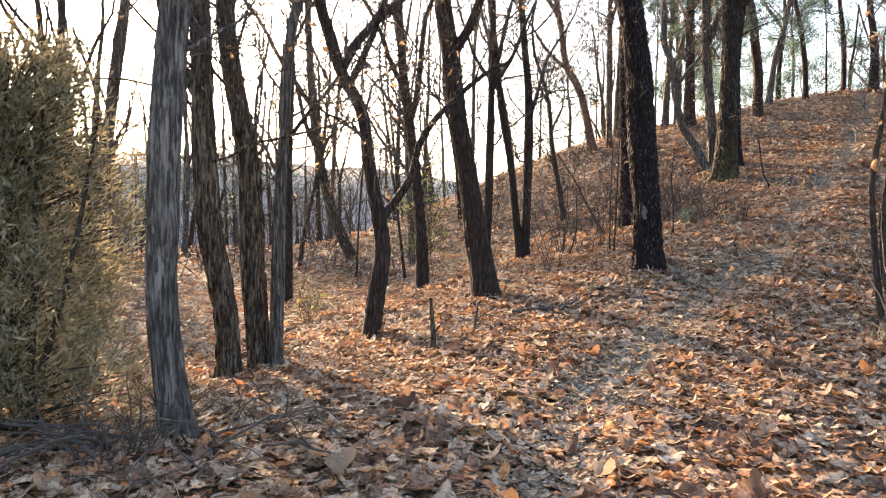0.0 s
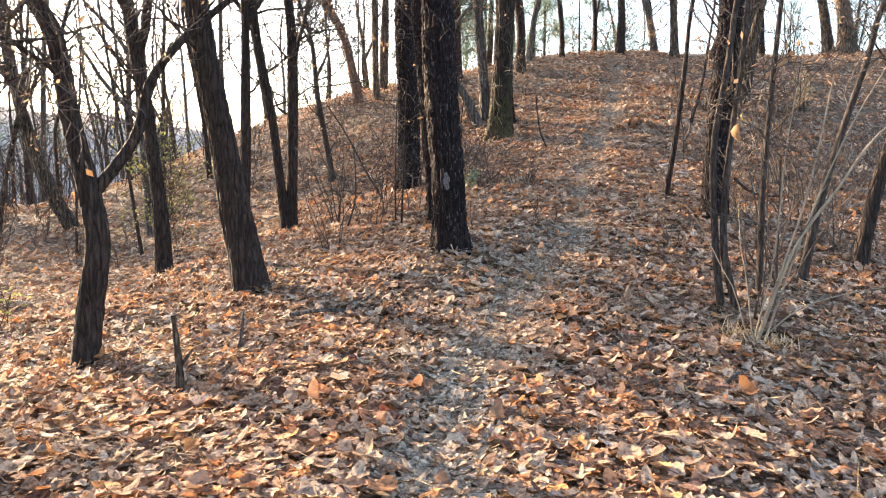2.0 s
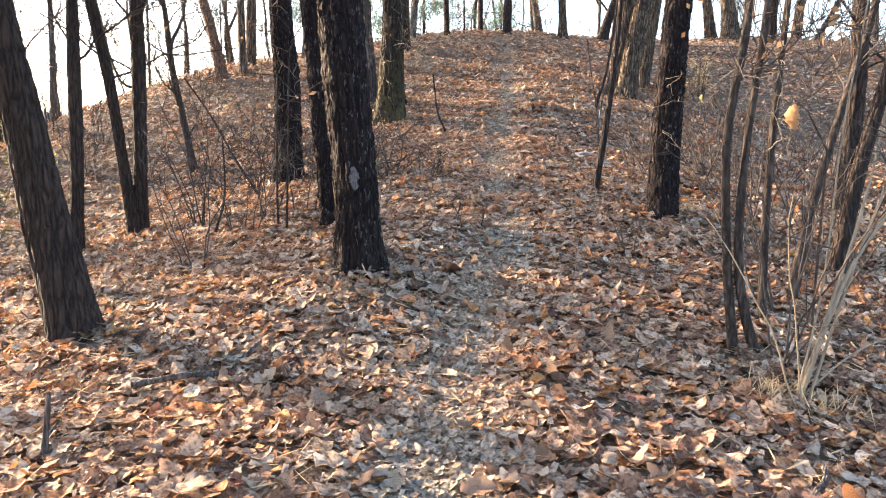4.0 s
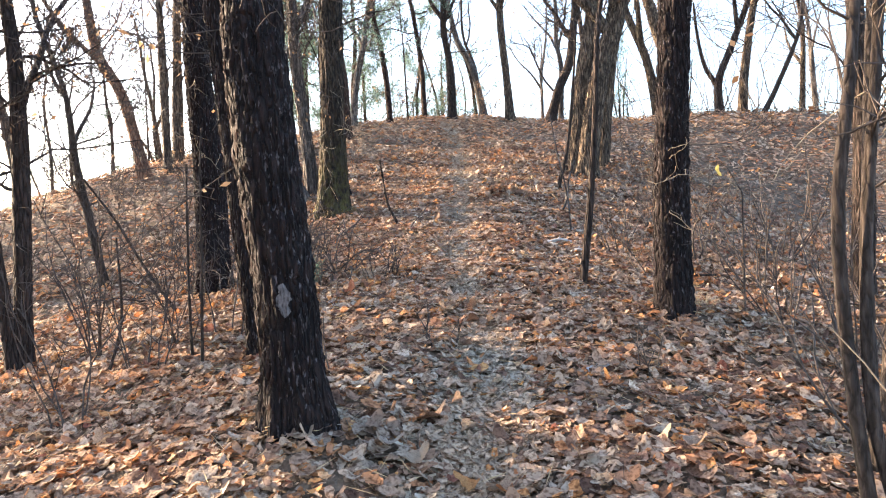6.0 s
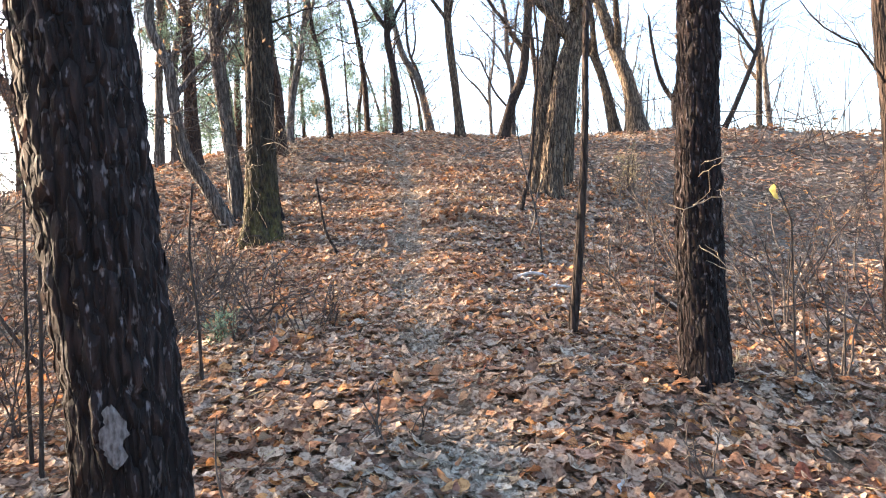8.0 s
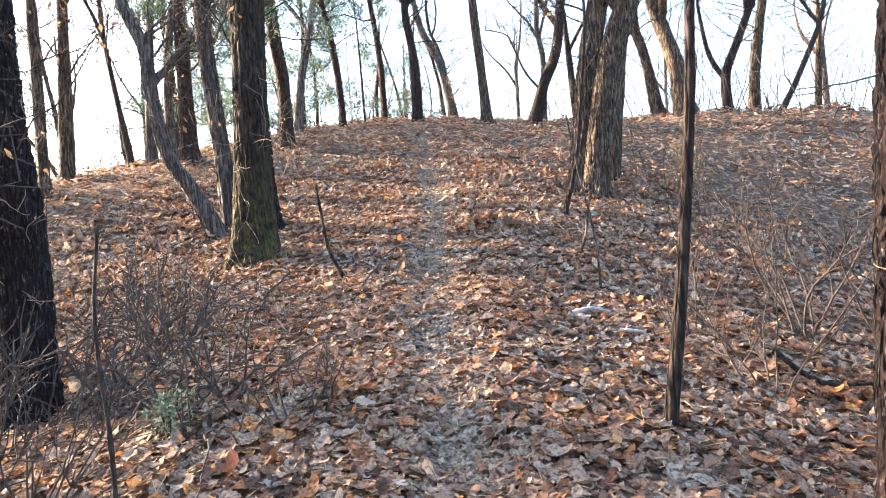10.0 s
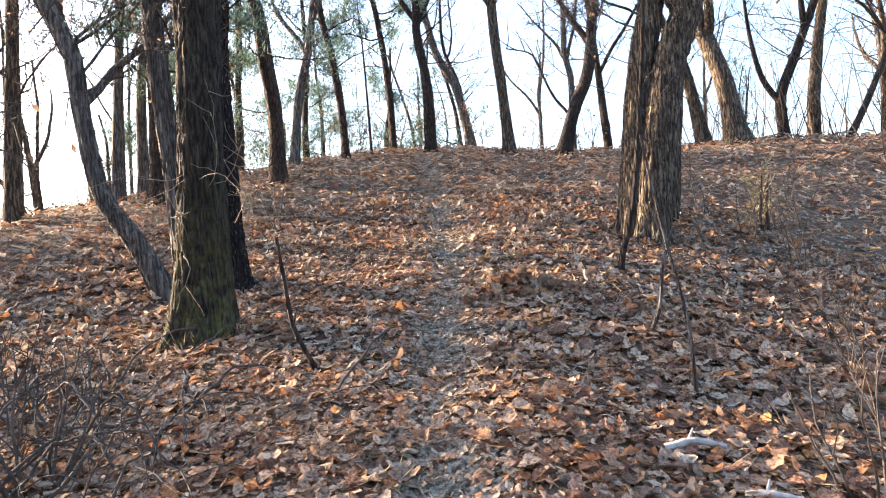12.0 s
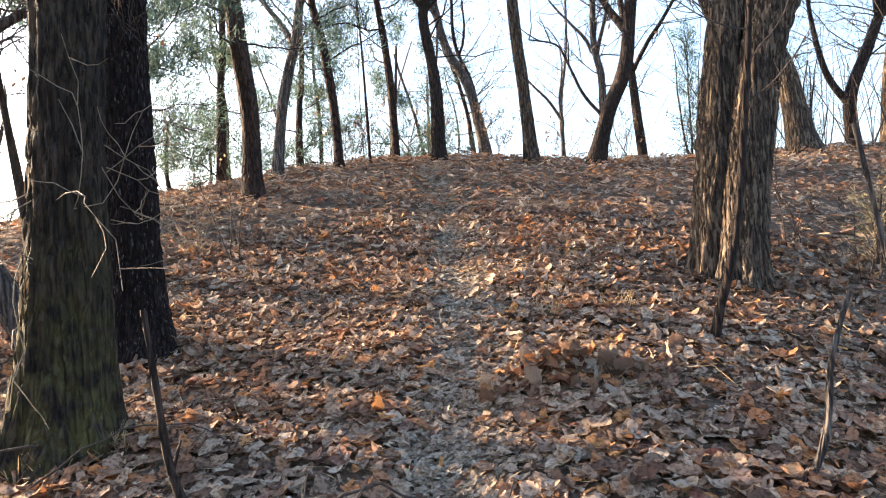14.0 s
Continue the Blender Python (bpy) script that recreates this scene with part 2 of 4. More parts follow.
TRAIL = np.array([(-0.3, -3), (0.1, 1), (0.85, 4.8), (1.75, 6.8), (3.1, 8.4), (4.0, 9.5), (4.85, 10.85), (5.9, 12.6), (7.4, 14.75), (8.7, 16.45), (10.0, 18.4), (11.3, 20.4), (13.2, 23.6)])


def off_line(line, x, y):
    """Distance of points from a broken line."""
    p = np.stack([x, y], -1)
    best = np.full(p.shape[:-1], 1e9)
    for a, b in zip(line[:-1], line[1:]):
        t = np.clip(((p - a) @ (b - a)) / ((b - a) @ (b - a)), 0, 1)
        best = np.minimum(best, np.linalg.norm(p - a - t[..., None] * (b - a), axis=-1))
    return best


def surface(x, y):
    """The ground with the trodden groove of the trail and small bumps."""
    d = off_line(TRAIL, x, y)
    z = land(x, y) - 0.045 * np.exp(-((d / 0.28) ** 2))
    u, v = (x - 8.75) * 0.93 - (y - 15.45) * 0.36, (x - 8.75) * 0.36 + (y - 15.45) * 0.93
    z = z + 0.13 * np.exp(-((u / 0.30) ** 2) - (v / 0.13) ** 2) + 0.10 * np.exp(-(((x - 9.9) / 0.7) ** 2) - ((y - 17.0) / 0.7) ** 2)
    return z + 0.014 * np.sin(x * 3.1 + 1.3 * np.sin(y * 1.7)) + 0.014 * np.sin(y * 2.7 + 2.0 * np.sin(x * 1.1)) + 0.008 * np.sin(x * 7.3 + y * 5.9)


def make_ground():
    far = 700.0
    xs = np.concatenate([-np.geomspace(far, 11, 26), np.arange(-10, 24, 0.2), np.geomspace(24.4, far, 26)])
    ys = np.concatenate([-np.geomspace(far, 5, 22), np.arange(-4, 32, 0.2), np.geomspace(32.4, far, 26)])
    gx, gy = np.meshgrid(xs, ys)
    gz = surface(gx, gy)
    nx, ny = len(xs), len(ys)
    i = (np.arange(ny - 1)[:, None] * nx + np.arange(nx - 1)[None]).ravel()
    ob = piece("ground", np.stack([gx, gy, gz], -1).reshape(-1, 3), np.stack([i, i + 1, i + nx + 1, i + nx], -1), SOIL)
    return tagged(ob, "brown forest soil under dry leaves, worn into a narrow trail", "ground", kind="structure")


make_ground()


def make_hill():
    """Wooded ridge far beyond the hollow."""
    a = np.radians(np.linspace(-20, 200, 160))
    rows = []
    for k, (r, h) in enumerate(((150, -8), (175, 7), (200, 17), (230, 15), (260, -5))):
        bump = 4.5 * np.sin(a * 3 + 0.6) + 2.0 * np.sin(a * 7 + 1) + 0.7 * np.sin(a * 31) + 0.5 * np.sin(a * 67 + 2)
        z = h + bump * (0.9 if 0 < k < 4 else 0)
        z = z - np.clip((np.radians(75) - a) * 26, 0, 26)
        rows.append(np.stack([r * np.cos(a), r * np.sin(a), z], -1))
    v = np.array(rows)
    n = len(a)
    i = (np.arange(len(rows) - 1)[:, None] * n + np.arange(n - 1)[None]).ravel()
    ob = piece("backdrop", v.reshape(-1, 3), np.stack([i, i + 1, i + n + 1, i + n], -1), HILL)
    tagged(ob, "grey-brown wooded ridge beyond the trees, haze painted into its colour", "hill", kind="structure")


make_hill()


# ---- trees ----
DETAIL_FROM = np.array([(0, 0), (0.5, 4.5), (2.6, 8), (5.8, 12.3)])
all_trees = []


def smooth_line(pts, steps):
    """Catmull-Rom through the points, evenly stepped."""
    pts = np.asarray(pts, float)
    ext = np.vstack([2 * pts[0] - pts[1], pts, 2 * pts[-1] - pts[-2]])
    seg = np.r_[0, np.cumsum(np.linalg.norm(np.diff(pts, axis=0), axis=1))]
    s = np.linspace(0, seg[-1], steps)
    k = np.clip(np.searchsorted(seg, s, side="right") - 1, 0, len(pts) - 2)
    t = ((s - seg[k]) / (seg[k + 1] - seg[k] + 1e-9))[:, None]
    a, b, c, d = ext[k], ext[k + 1], ext[k + 2], ext[k + 3]
    return 0.5 * (2 * b + (c - a) * t + (2 * a - 5 * b + 4 * c - d) * t**2 + (3 * b - a - 3 * c + d) * t**3)


def wander(rng, start, way, length, steps, bend, rise):
    """A crooked line that starts at a point and tends upward by rise."""
    pts, d = [np.array(start, float)], np.array(way, float)
    for _ in range(steps):
        d = d + rng.normal(0, bend, 3) + (0, 0, rise)
        d /= np.linalg.norm(d)
        pts.append(pts[-1] + d * length / steps)
    return np.array(pts)


def trunk_mesh(line, r0, r1, sides, ridges, seed, flare=1.35, plates=()):
    """A ridged trunk round a line, with a flared foot."""
    n = len(line)
    s = np.r_[0, np.cumsum(np.linalg.norm(np.diff(line, axis=0), axis=1))]
    r = r0 + (r1 - r0) * (s / s[-1]) ** 0.9
    d = unit(np.gradient(line, axis=0))
    u = unit(np.cross(d, (0.05, 0.99, 0.1)))
    w = np.cross(d, u)
    a = np.arange(sides) * 2 * np.pi / sides
    A, S = np.meshgrid(a, s)
    rng = np.random.default_rng(seed)
    rel = np.zeros_like(A)
    if ridges:
        for k in range(5):
            m = int(rng.integers(5, 9 + sides // 5))
            ph, q, drift = rng.uniform(0, 6.28), rng.uniform(2.0, 7.0), rng.uniform(-1.5, 1.5)
            rel += np.abs(np.sin((A * m + ph + drift * S + 0.9 * np.sin(S * q + A * 2)) * 0.5)) / 5
        rel = (rel - rel.mean()) * 2.2 * ridges
    root = (flare - 1) * np.exp(-np.maximum(S - 0.14, 0) / (0.1 + r0 * 0.8)) * (0.75 + 0.5 * np.sin(A * 4 + seed) * np.sin(A * 3 + seed * 2))
    lump = 0.05 * np.sin(S * 2.3 + seed) + 0.04 * np.sin(A * 2 + S * 1.7 + seed)
    R = r[:, None] * (1 + root + lump) + np.minimum(r[:, None] * 0.2, 0.028) * rel * (1 + 0.5 * np.sin(S * 23 + A * 5) * np.sin(S * 9 + A * 3 + seed))
    if plates:
        wide, tall, depth = plates
        R = R + depth * (bark_plates(A, S, r0, wide, tall, seed) - 0.5) * np.minimum(1, r / 0.1)[:, None]
    ring = line[:, None] + R[..., None] * (np.cos(A)[..., None] * u[:, None] + np.sin(A)[..., None] * w[:, None])
    i, j = np.arange(n - 1)[:, None] * sides, np.arange(sides)[None]
    k = (j + 1) % sides
    return ring.reshape(-1, 3), np.stack([i + j, i + k, i + sides + k, i + sides + j], -1).reshape(-1, 4)


def bark_plates(A, S, r, wide, tall, seed):
    """Height of bark in plates: 0 in the cracks, up to 1 on the plates, over angle and length."""
    rng = np.random.default_rng(seed)
    cols = max(7, int(round(2 * np.pi * r / wide)))
    rows = int(S.max() / tall) + 4
    jx, jy = rng.uniform(0.1, 0.9, (rows, cols)), rng.uniform(0.0, 1.0, (rows, cols))
    high = rng.uniform(0.45, 1.0, (rows, cols))
    wob = 0.35 * np.sin(S * 5.1 + seed) + 0.25 * np.sin(S * 11.7 + A * 2 + seed)
    cx, cy = ((A / (2 * np.pi)) * cols + wob) % cols, S / tall + 1 + 0.12 * np.sin(A * 7 + seed)
    ix, iy = np.floor(cx).astype(int), np.floor(cy).astype(int)
    d1, d2, top = np.full(A.shape, 9.0), np.full(A.shape, 9.0), np.zeros(A.shape)
    for dx in (-1, 0, 1):
        for dy in (-1, 0, 1):
            kx, ky = ix + dx, np.clip(iy + dy, 0, rows - 1)
            d = np.hypot(cx - kx - jx[ky, kx % cols], 0.8 * (cy - ky - jy[ky, kx % cols]))
            near = d < d1
            d2 = np.where(near, d1, np.minimum(d2, d))
            top = np.where(near, high[ky, kx % cols], top)
            d1 = np.where(near, d, d1)
    return np.clip((d2 - d1) / 0.32, 0, 1) ** 0.7 * top


WALKED = np.array([(0.1, -1.0), (0.1, 2.3), (0.5, 4.4), (1.55, 6.3), (2.5, 7.85), (3.7, 9.4), (4.8, 10.8), (5.8, 12.3)])
here_base = [np.zeros(3), 0.0]


def in_the_way(line, room=1.25):
    """Whether a limb would hang across the walked trail at head height."""
    if here_base[1] > 8:
        return False
    p = np.asarray(line)[1:] + here_base[0]
    p = p[off_line(WALKED, p[:, 0], p[:, 1]) < room]
    if not len(p):
        return False
    over = p[:, 2] - land(p[:, 0], p[:, 1])
    return bool(((over < 3.6) & (over > 0.35)).any())


def grow(rng, limbs, twigs, start, way, length, r, level, density, tips, last=3):
    """A limb with its side twigs, level by level."""
    steps = (7, 5, 2, 2)[min(level, 3)]
    line = wander(rng, start, way, length, steps, 0.20 if level < 2 else 0.26, 0.05)
    if in_the_way(line):
        return
    radii = np.linspace(r, r * 0.35, steps + 1)
    (limbs if r > 0.011 else twigs).add(line, np.maximum(radii, 0.0022), 7 if r > 0.02 else 5 if r > 0.011 else 3)
    tips.append((line[-1], line[-1] - line[-2]))
    if level >= last or length < 0.25:
        return
    for _ in range(max(1, int(rng.poisson((6.0 if level == 0 else 3.7) * density)))):
        k = int(rng.integers(1, steps))
        p = line[k] + (line[k + 1] - line[k]) * rng.random()
        d = unit(line[k + 1] - line[k])
        side = unit(np.cross(d, rng.normal(0, 1, 3)))
        grow(rng, limbs, twigs, p, unit(d * 0.7 + side * rng.uniform(0.5, 1.0) + (0, 0, 0.12)), length * rng.uniform(0.35, 0.62), max(0.0042, radii[k] * rng.uniform(0.4, 0.65)), level + 1, density, tips, last)


def needles(rng, blades, at, way, count=16, size=0.11):
    d = unit(way + rng.normal(0, 0.75, (count, 3)))
    side = unit(np.cross(d, rng.normal(0, 1, (count, 3))))
    blades.add(at + rng.normal(0, 0.07, (count, 3)), d, side, rng.uniform(0.7, 1.4, count) * size, np.full(count, 0.011))


def tree(species, x, y, r, pts, label, height=9.0, first=1.8, twig=1.0, moss=0.0, limb=(), limb_r=0.04, rich=True):
    seed = len(all_trees) * 7 + 3
    rng = np.random.default_rng(seed)
    base = np.array([x, y, land1(x, y)])
    near = np.min(np.linalg.norm(DETAIL_FROM - (x, y), axis=1))
    root = tagged(new("pine_tree" if species == "pine" else "sapling" if r < 0.05 else "tree"), label, "tree", "trees of the wood")
    root.location = base
    here_base[:] = [base, near]
    pts = [np.array(p, float) for p in pts]
    d = unit(pts[-1] - (pts[-2] if len(pts) > 1 else np.zeros(3)))
    d = unit(d + (0, 0, 0.5))
    top = wander(rng, pts[-1], d, max(1.0, height - pts[-1][2]), 6, 0.09, 0.12)
    knots = np.vstack([(-pts[0] / (pts[0][2] + 1e-6) * 0.2) * (1, 1, 1), (0, 0, 0), *pts, top[1:]])
    total = knots[-1][2]
    fine = near < 7 and r > 0.05
    line = smooth_line(knots, int(total / (0.034 if fine else 0.2)))
    if fine:
        low = int(len(line) * min(1, 4.2 / total))
        line = np.vstack([line[:low], line[low::4]])
    mat = BARK["oak_moss" if moss else species]
    sides = int(np.clip(2 * np.pi * r / 0.014, 36, 84)) if fine else 16 if r > 0.05 else 10
    plates = {"black": (0.045, 0.075, 0.026), "pine": (0.05, 0.09, 0.02), "dark": (0.034, 0.11, 0.012), "grey": (0.034, 0.26, 0.016), "oak": (0.036, 0.22, 0.024)}.get(species, ()) if fine else ()
    v, f = trunk_mesh(line, r, r * (0.55 if species in ("black", "oak") and fine else 0.3), sides, (0.45 if fine else 1.0) if r > 0.05 else 0.4, seed, 1.7 if r > 0.16 else 1.42 if r > 0.06 else 1.15, plates)
    piece("trunk", v, f, mat, root)
    limbs, twigs, leaves, tips = Tubes(), Tubes(), Blades(), []
    if len(limb):
        ln = smooth_line(limb, 22)
        limbs.add(ln, np.linspace(limb_r, limb_r * 0.4, 22), 14)
        for k in (8, 11, 14, 17, 19, 21):
            grow(rng, limbs, twigs, ln[k], unit(rng.normal(0, 0.6, 3) + (0, 0, 0.6)), rng.uniform(0.5, 1.2), 0.014, 1, twig, tips)
    last = 2 if near > 11 or not rich else 3
    count = int((15 if r > 0.05 else 10) * (1.0 if rich else 0.9))
    for k in range(count):
        h = first + (total * 0.95 - first) * ((k + rng.random()) / count) ** 1.25
        i = int(np.clip(np.argmin(np.abs(line[:, 2] - h)), 1, len(line) - 2))
        here = r * (1 - 0.7 * line[i, 2] / total)
        az = rng.uniform(0, 2 * np.pi)
        up = rng.uniform(-0.1, 0.5) if species in ("pine", "black") else rng.uniform(0.3, 1.2)
        way = unit(np.array([math.cos(az), math.sin(az), up]))
        if h > 5.0 and near < 7 and rng.random() < 0.5:
            continue
        length = (rng.uniform(0.9, 2.0) if r > 0.05 else rng.uniform(0.4, 1.0)) * (1.15 - 0.5 * h / total)
        grow(rng, limbs, twigs, line[i] + way * here * 0.3, way, length, min(here * 0.34, 0.011 if species == "black" else 0.022) * rng.uniform(0.6, 1), 0 if rich else 1, twig * (1 if rich else 1.6), tips, 2 if h > 4.6 and last == 3 and near < 8 else last)
    if r > 0.05 and species not in ("pine", "black"):
        for _ in range(int(rng.integers(1, 3))):
            h = max(first, total * rng.uniform(0.25, 0.5))
            i = int(np.clip(np.argmin(np.abs(line[:, 2] - h)), 1, len(line) - 2))
            az = rng.uniform(0, 2 * np.pi)
            br = r * rng.uniform(0.42, 0.6)
            ln = wander(rng, line[i], unit(np.array([math.cos(az) * 0.7, math.sin(az) * 0.7, 1.0])), total * rng.uniform(0.3, 0.5), 9, 0.12, 0.06)
            if in_the_way(ln, 1.6):
                continue
            limbs.add(ln, np.linspace(br, br * 0.3, 10), 9)
            for k in (2, 3, 4, 5, 6, 7, 8):
                grow(rng, limbs, twigs, ln[k], unit(ln[k] - ln[k - 1] + rng.normal(0, 0.6, 3)), rng.uniform(0.6, 1.3), 0.012, 1, twig, tips, last)
    if species == "black":
        for _ in range(16):
            h = rng.uniform(1.4, 4.0)
            i = int(np.argmin(np.abs(line[:, 2] - h)))
            az = rng.uniform(0, 2 * np.pi)
            way = unit(np.array([math.cos(az), math.sin(az), rng.uniform(-0.5, 0.4)]))
            grow(rng, limbs, twigs, line[i] + way * r * 0.6, way, rng.uniform(0.3, 0.8), 0.005, 2, 1.2, tips)
    if rich:
        limbs.singly("limb", mat, root)
    else:
        limbs.done("limbwork", mat, root, kind="stuff")
    twigs.done("twig_mass", TWIG, root, "thin bare brown twigs", kind="stuff")
    if species == "pine":
        for at, way in tips:
            if at[2] > first:
                if rng.random() < 0.95:
                    needles(rng, leaves, at - way * rng.random() * 1.5 + rng.normal(0, 0.08, 3) * (1, 1, 0.25), unit(way + (0, 0, 0.2)), 12, 0.13)
        leaves.done("foliage", NEEDLE, root, "blue-green needle tufts", kind="stuff")
    elif tips and rng.random() < 0.6:
        for at, way in tips:
            if rng.random() < 0.10:
                n = 2
                q = unit(rng.normal(0, 1, (n, 3)) - (0, 0, 0.8))
                leaves.add(at + rng.normal(0, 0.03, (n, 3)), q, unit(np.cross(q, rng.normal(0, 1, (n, 3)))), rng.uniform(0.04, 0.085, n), rng.uniform(0.010, 0.022, n))
        leaves.done("withered_foliage", HANGING, root, "a few withered brown leaves", kind="stuff")
    all_trees.append((x, y))
    return root


tree("grey", -1.43, 4.47, 0.098, [(-0.06, -0.02, 0.71), (-0.05, -0.02, 1.22), (-0.02, -0.01, 1.84), (0.04, 0.01, 2.47)], "pale grey furrowed trunk at the trail's edge", height=9, first=1.9, twig=1.1)
tree("oak", -1.88, 6.86, 0.110, [(-0.01, -0.0, 0.56), (-0.13, -0.04, 1.37), (-0.16, -0.05, 2.12), (-0.17, -0.05, 2.76), (-0.18, -0.06, 3.34)], "ridged brown oak in the front row", height=9, first=1.9, twig=1.1)
tree("oak", -1.68, 7.21, 0.109, [(-0.05, -0.01, 0.83), (-0.06, -0.02, 1.63), (-0.1, -0.03, 2.15), (-0.21, -0.06, 2.82), (-0.25, -0.07, 3.44)], "brown oak curving upward in the front row", height=9, first=1.9, twig=1.1)
tree("grey", -1.51, 7.09, 0.064, [(0.03, 0.01, 0.82), (0.06, 0.02, 1.6), (0.12, 0.03, 2.38), (0.18, 0.05, 3.1), (0.26, 0.06, 3.41)], "slim pale grey trunk beside two oaks", height=9, first=1.9, twig=1.1)
tree("dark", -0.76, 8.39, 0.094, [(0.05, 0.01, 0.44), (0.13, 0.01, 0.94), (0.09, 0.01, 1.34), (0.0, 0.0, 1.87), (-0.08, -0.01, 2.48), (-0.29, -0.03, 2.91), (-0.44, -0.05, 3.39), (-0.52, -0.06, 3.69)], "dark crooked oak that forks at chest height", height=7.5, twig=1.3, limb_r=0.05, limb=[(0.08, 0.01, 1.27), (0.43, 0.05, 1.74), (0.56, 0.06, 2.17), (0.84, 0.09, 2.54), (1.27, 0.14, 2.91), (1.53, 0.17, 3.04)])
tree("dark", 0.59, 9.71, 0.151, [(-0.14, 0.01, 0.83), (-0.24, 0.01, 1.54), (-0.38, 0.02, 2.4), (-0.45, 0.02, 3.11), (-0.55, 0.02, 3.81)], "leaning brown oak above the hollow", height=9, first=1.9, twig=1.1)
tree("dark", -0.36, 12.64, 0.105, [(-0.02, -0.0, 0.91), (-0.11, -0.0, 2.05), (-0.28, -0.01, 3.46), (-0.37, -0.01, 4.86)], "dark oak in the hollow with crooked crown", height=9, first=1.9, twig=1.1)
tree("dark", 1.44, 14.19, 0.080, [(-0.09, 0.01, 0.93), (-0.19, 0.01, 1.91), (-0.36, 0.03, 3.0), (-0.43, 0.03, 3.81)], "slim dark trunk standing in dry leaves")
tree("dark", 1.50, 14.22, 0.10, [(0.05, 0.0, 0.9), (0.1, 0.0, 2.2), (0.1, 0.0, 3.2)], "slim dark trunk standing in dry leaves")
tree("dark", 0.75, 14.00, 0.089, [(0.07, -0.0, 1.15), (0.1, -0.0, 2.08), (0.14, -0.0, 3.31), (0.14, -0.0, 3.92)], "slim dark trunk standing in dry leaves")
tree("black", 2.54, 9.32, 0.172, [(-0.02, 0.01, 0.74), (-0.07, 0.03, 1.43), (-0.1, 0.04, 2.02), (-0.13, 0.05, 2.6)], "black furrowed trunk with pale flecks, rooted in leaves", height=11, first=1.9, twig=.7)
tree("black", 2.95, 11.05, 0.105, [(-0.11, 0.04, 1.84), (-0.18, 0.06, 2.81)], "black furrowed trunk with pale flecks, rooted in leaves", height=11, first=1.9, twig=.7)
tree("black", 3.61, 14.60, 0.185, [(0.01, -0.0, 1.37), (-0.04, 0.01, 2.28), (-0.05, 0.01, 3.18)], "black furrowed trunk wrapped in thin pale vines", height=10, first=1.5)
tree("black", 6.09, 9.70, 0.147, [(0.03, -0.02, 1.24), (0.08, -0.07, 2.26), (0.11, -0.11, 2.93)], "black furrowed trunk with scaly plates, rooted in leaves", height=11, first=1.9, twig=.7)
tree("oak", 6.26, 16.80, 0.225, [(0.04, -0.01, 0.98), (0.08, -0.02, 1.99), (0.12, -0.03, 3.02)], "thick ridged oak with a mossy yellow-green foot", height=11, first=2.2, moss=1)
tree("grey", 6.31, 18.17, 0.113, [(-0.28, 0.07, 0.61), (-0.56, 0.14, 1.14), (-0.69, 0.17, 1.95), (-0.74, 0.18, 2.53), (-0.95, 0.23, 3.1)], "bent grey trunk leaning away from the mossy oak", height=7, first=2.0)
tree("black", 6.88, 18.0, 0.195, [(0.01, 0.0, 1.3), (-0.01, 0.0, 2.6)], "straight black trunk close behind the mossy oak", height=10, first=2.5)
tree("pine", 9.52, 22.90, 0.158, [(0.01, -0.0, 1.3), (-0.09, 0.03, 2.34), (-0.14, 0.05, 3.04)], "dark pine with a reddish trunk on the slope", height=10, first=2.2)
tree("grey", 10.49, 24.39, 0.111, [(0.17, -0.06, 1.36), (0.41, -0.16, 2.38), (0.55, -0.21, 3.2)], "slender grey trunk bowing outward beside a pine", height=8)
tree("pine", 11.64, 24.25, 0.094, [(-0.02, 0.01, 1.03), (-0.15, 0.07, 2.3), (-0.29, 0.14, 3.15)], "thin dark pine on the edge of the hilltop", height=9, first=1.6)
tree("pine", 12.95, 24.42, 0.088, [(-0.01, 0.0, 1.51), (-0.15, 0.09, 3.21)], "thin reddish-brown pine on the hill crest", height=9, first=1.8)
tree("dark", 12.57, 24.77, 0.033, [(-0.02, 0.01, 2.12), (-0.06, 0.03, 3.26)], "very thin bare sapling on the hill crest", height=5)
tree("dark", 13.59, 23.84, 0.130, [(0.01, -0.01, 1.47), (-0.11, 0.07, 2.6), (-0.09, 0.06, 3.16)], "dark trunk with broken stubs on the crest", height=9, first=1.9)
tree("grey", 16.25, 25.67, 0.146, [(-0.3, 0.23, 2.05), (-0.66, 0.52, 3.04), (-0.86, 0.67, 4.3)], "bare trunk leaning steeply over the hill crest", height=8)
tree("dark", 16.39, 26.19, 0.068, [(-0.05, 0.03, 2.07), (-0.36, 0.27, 3.36), (-0.37, 0.28, 4.48)], "thin bare stem rising past the leaning trunk", height=7)
tree("oak", 14.62, 22.34, 0.136, [(-0.05, 0.04, 1.46), (-0.1, 0.09, 2.54), (-0.11, 0.1, 3.07)], "plain brown trunk standing alone on the crest", height=9, first=3.2)
tree("dark", 15.53, 21.62, 0.158, [(0.19, -0.2, 0.91), (0.44, -0.46, 1.7), (0.58, -0.6, 2.92)], "dark curved trunk leaning outward on the crest", height=8, first=2.4, limb_r=0.035, limb=[(0.1, -0.1, 0.9), (-0.1, 0.1, 1.31), (-0.27, 0.28, 1.95), (-0.39, 0.4, 2.28), (-0.73, 0.76, 2.45)])
tree("grey", 17.43, 23.25, 0.100, [(0.07, -0.08, 1.83), (-0.0, 0.0, 2.71), (0.03, -0.03, 3.71)], "pale bare trunk behind the crest", height=7)
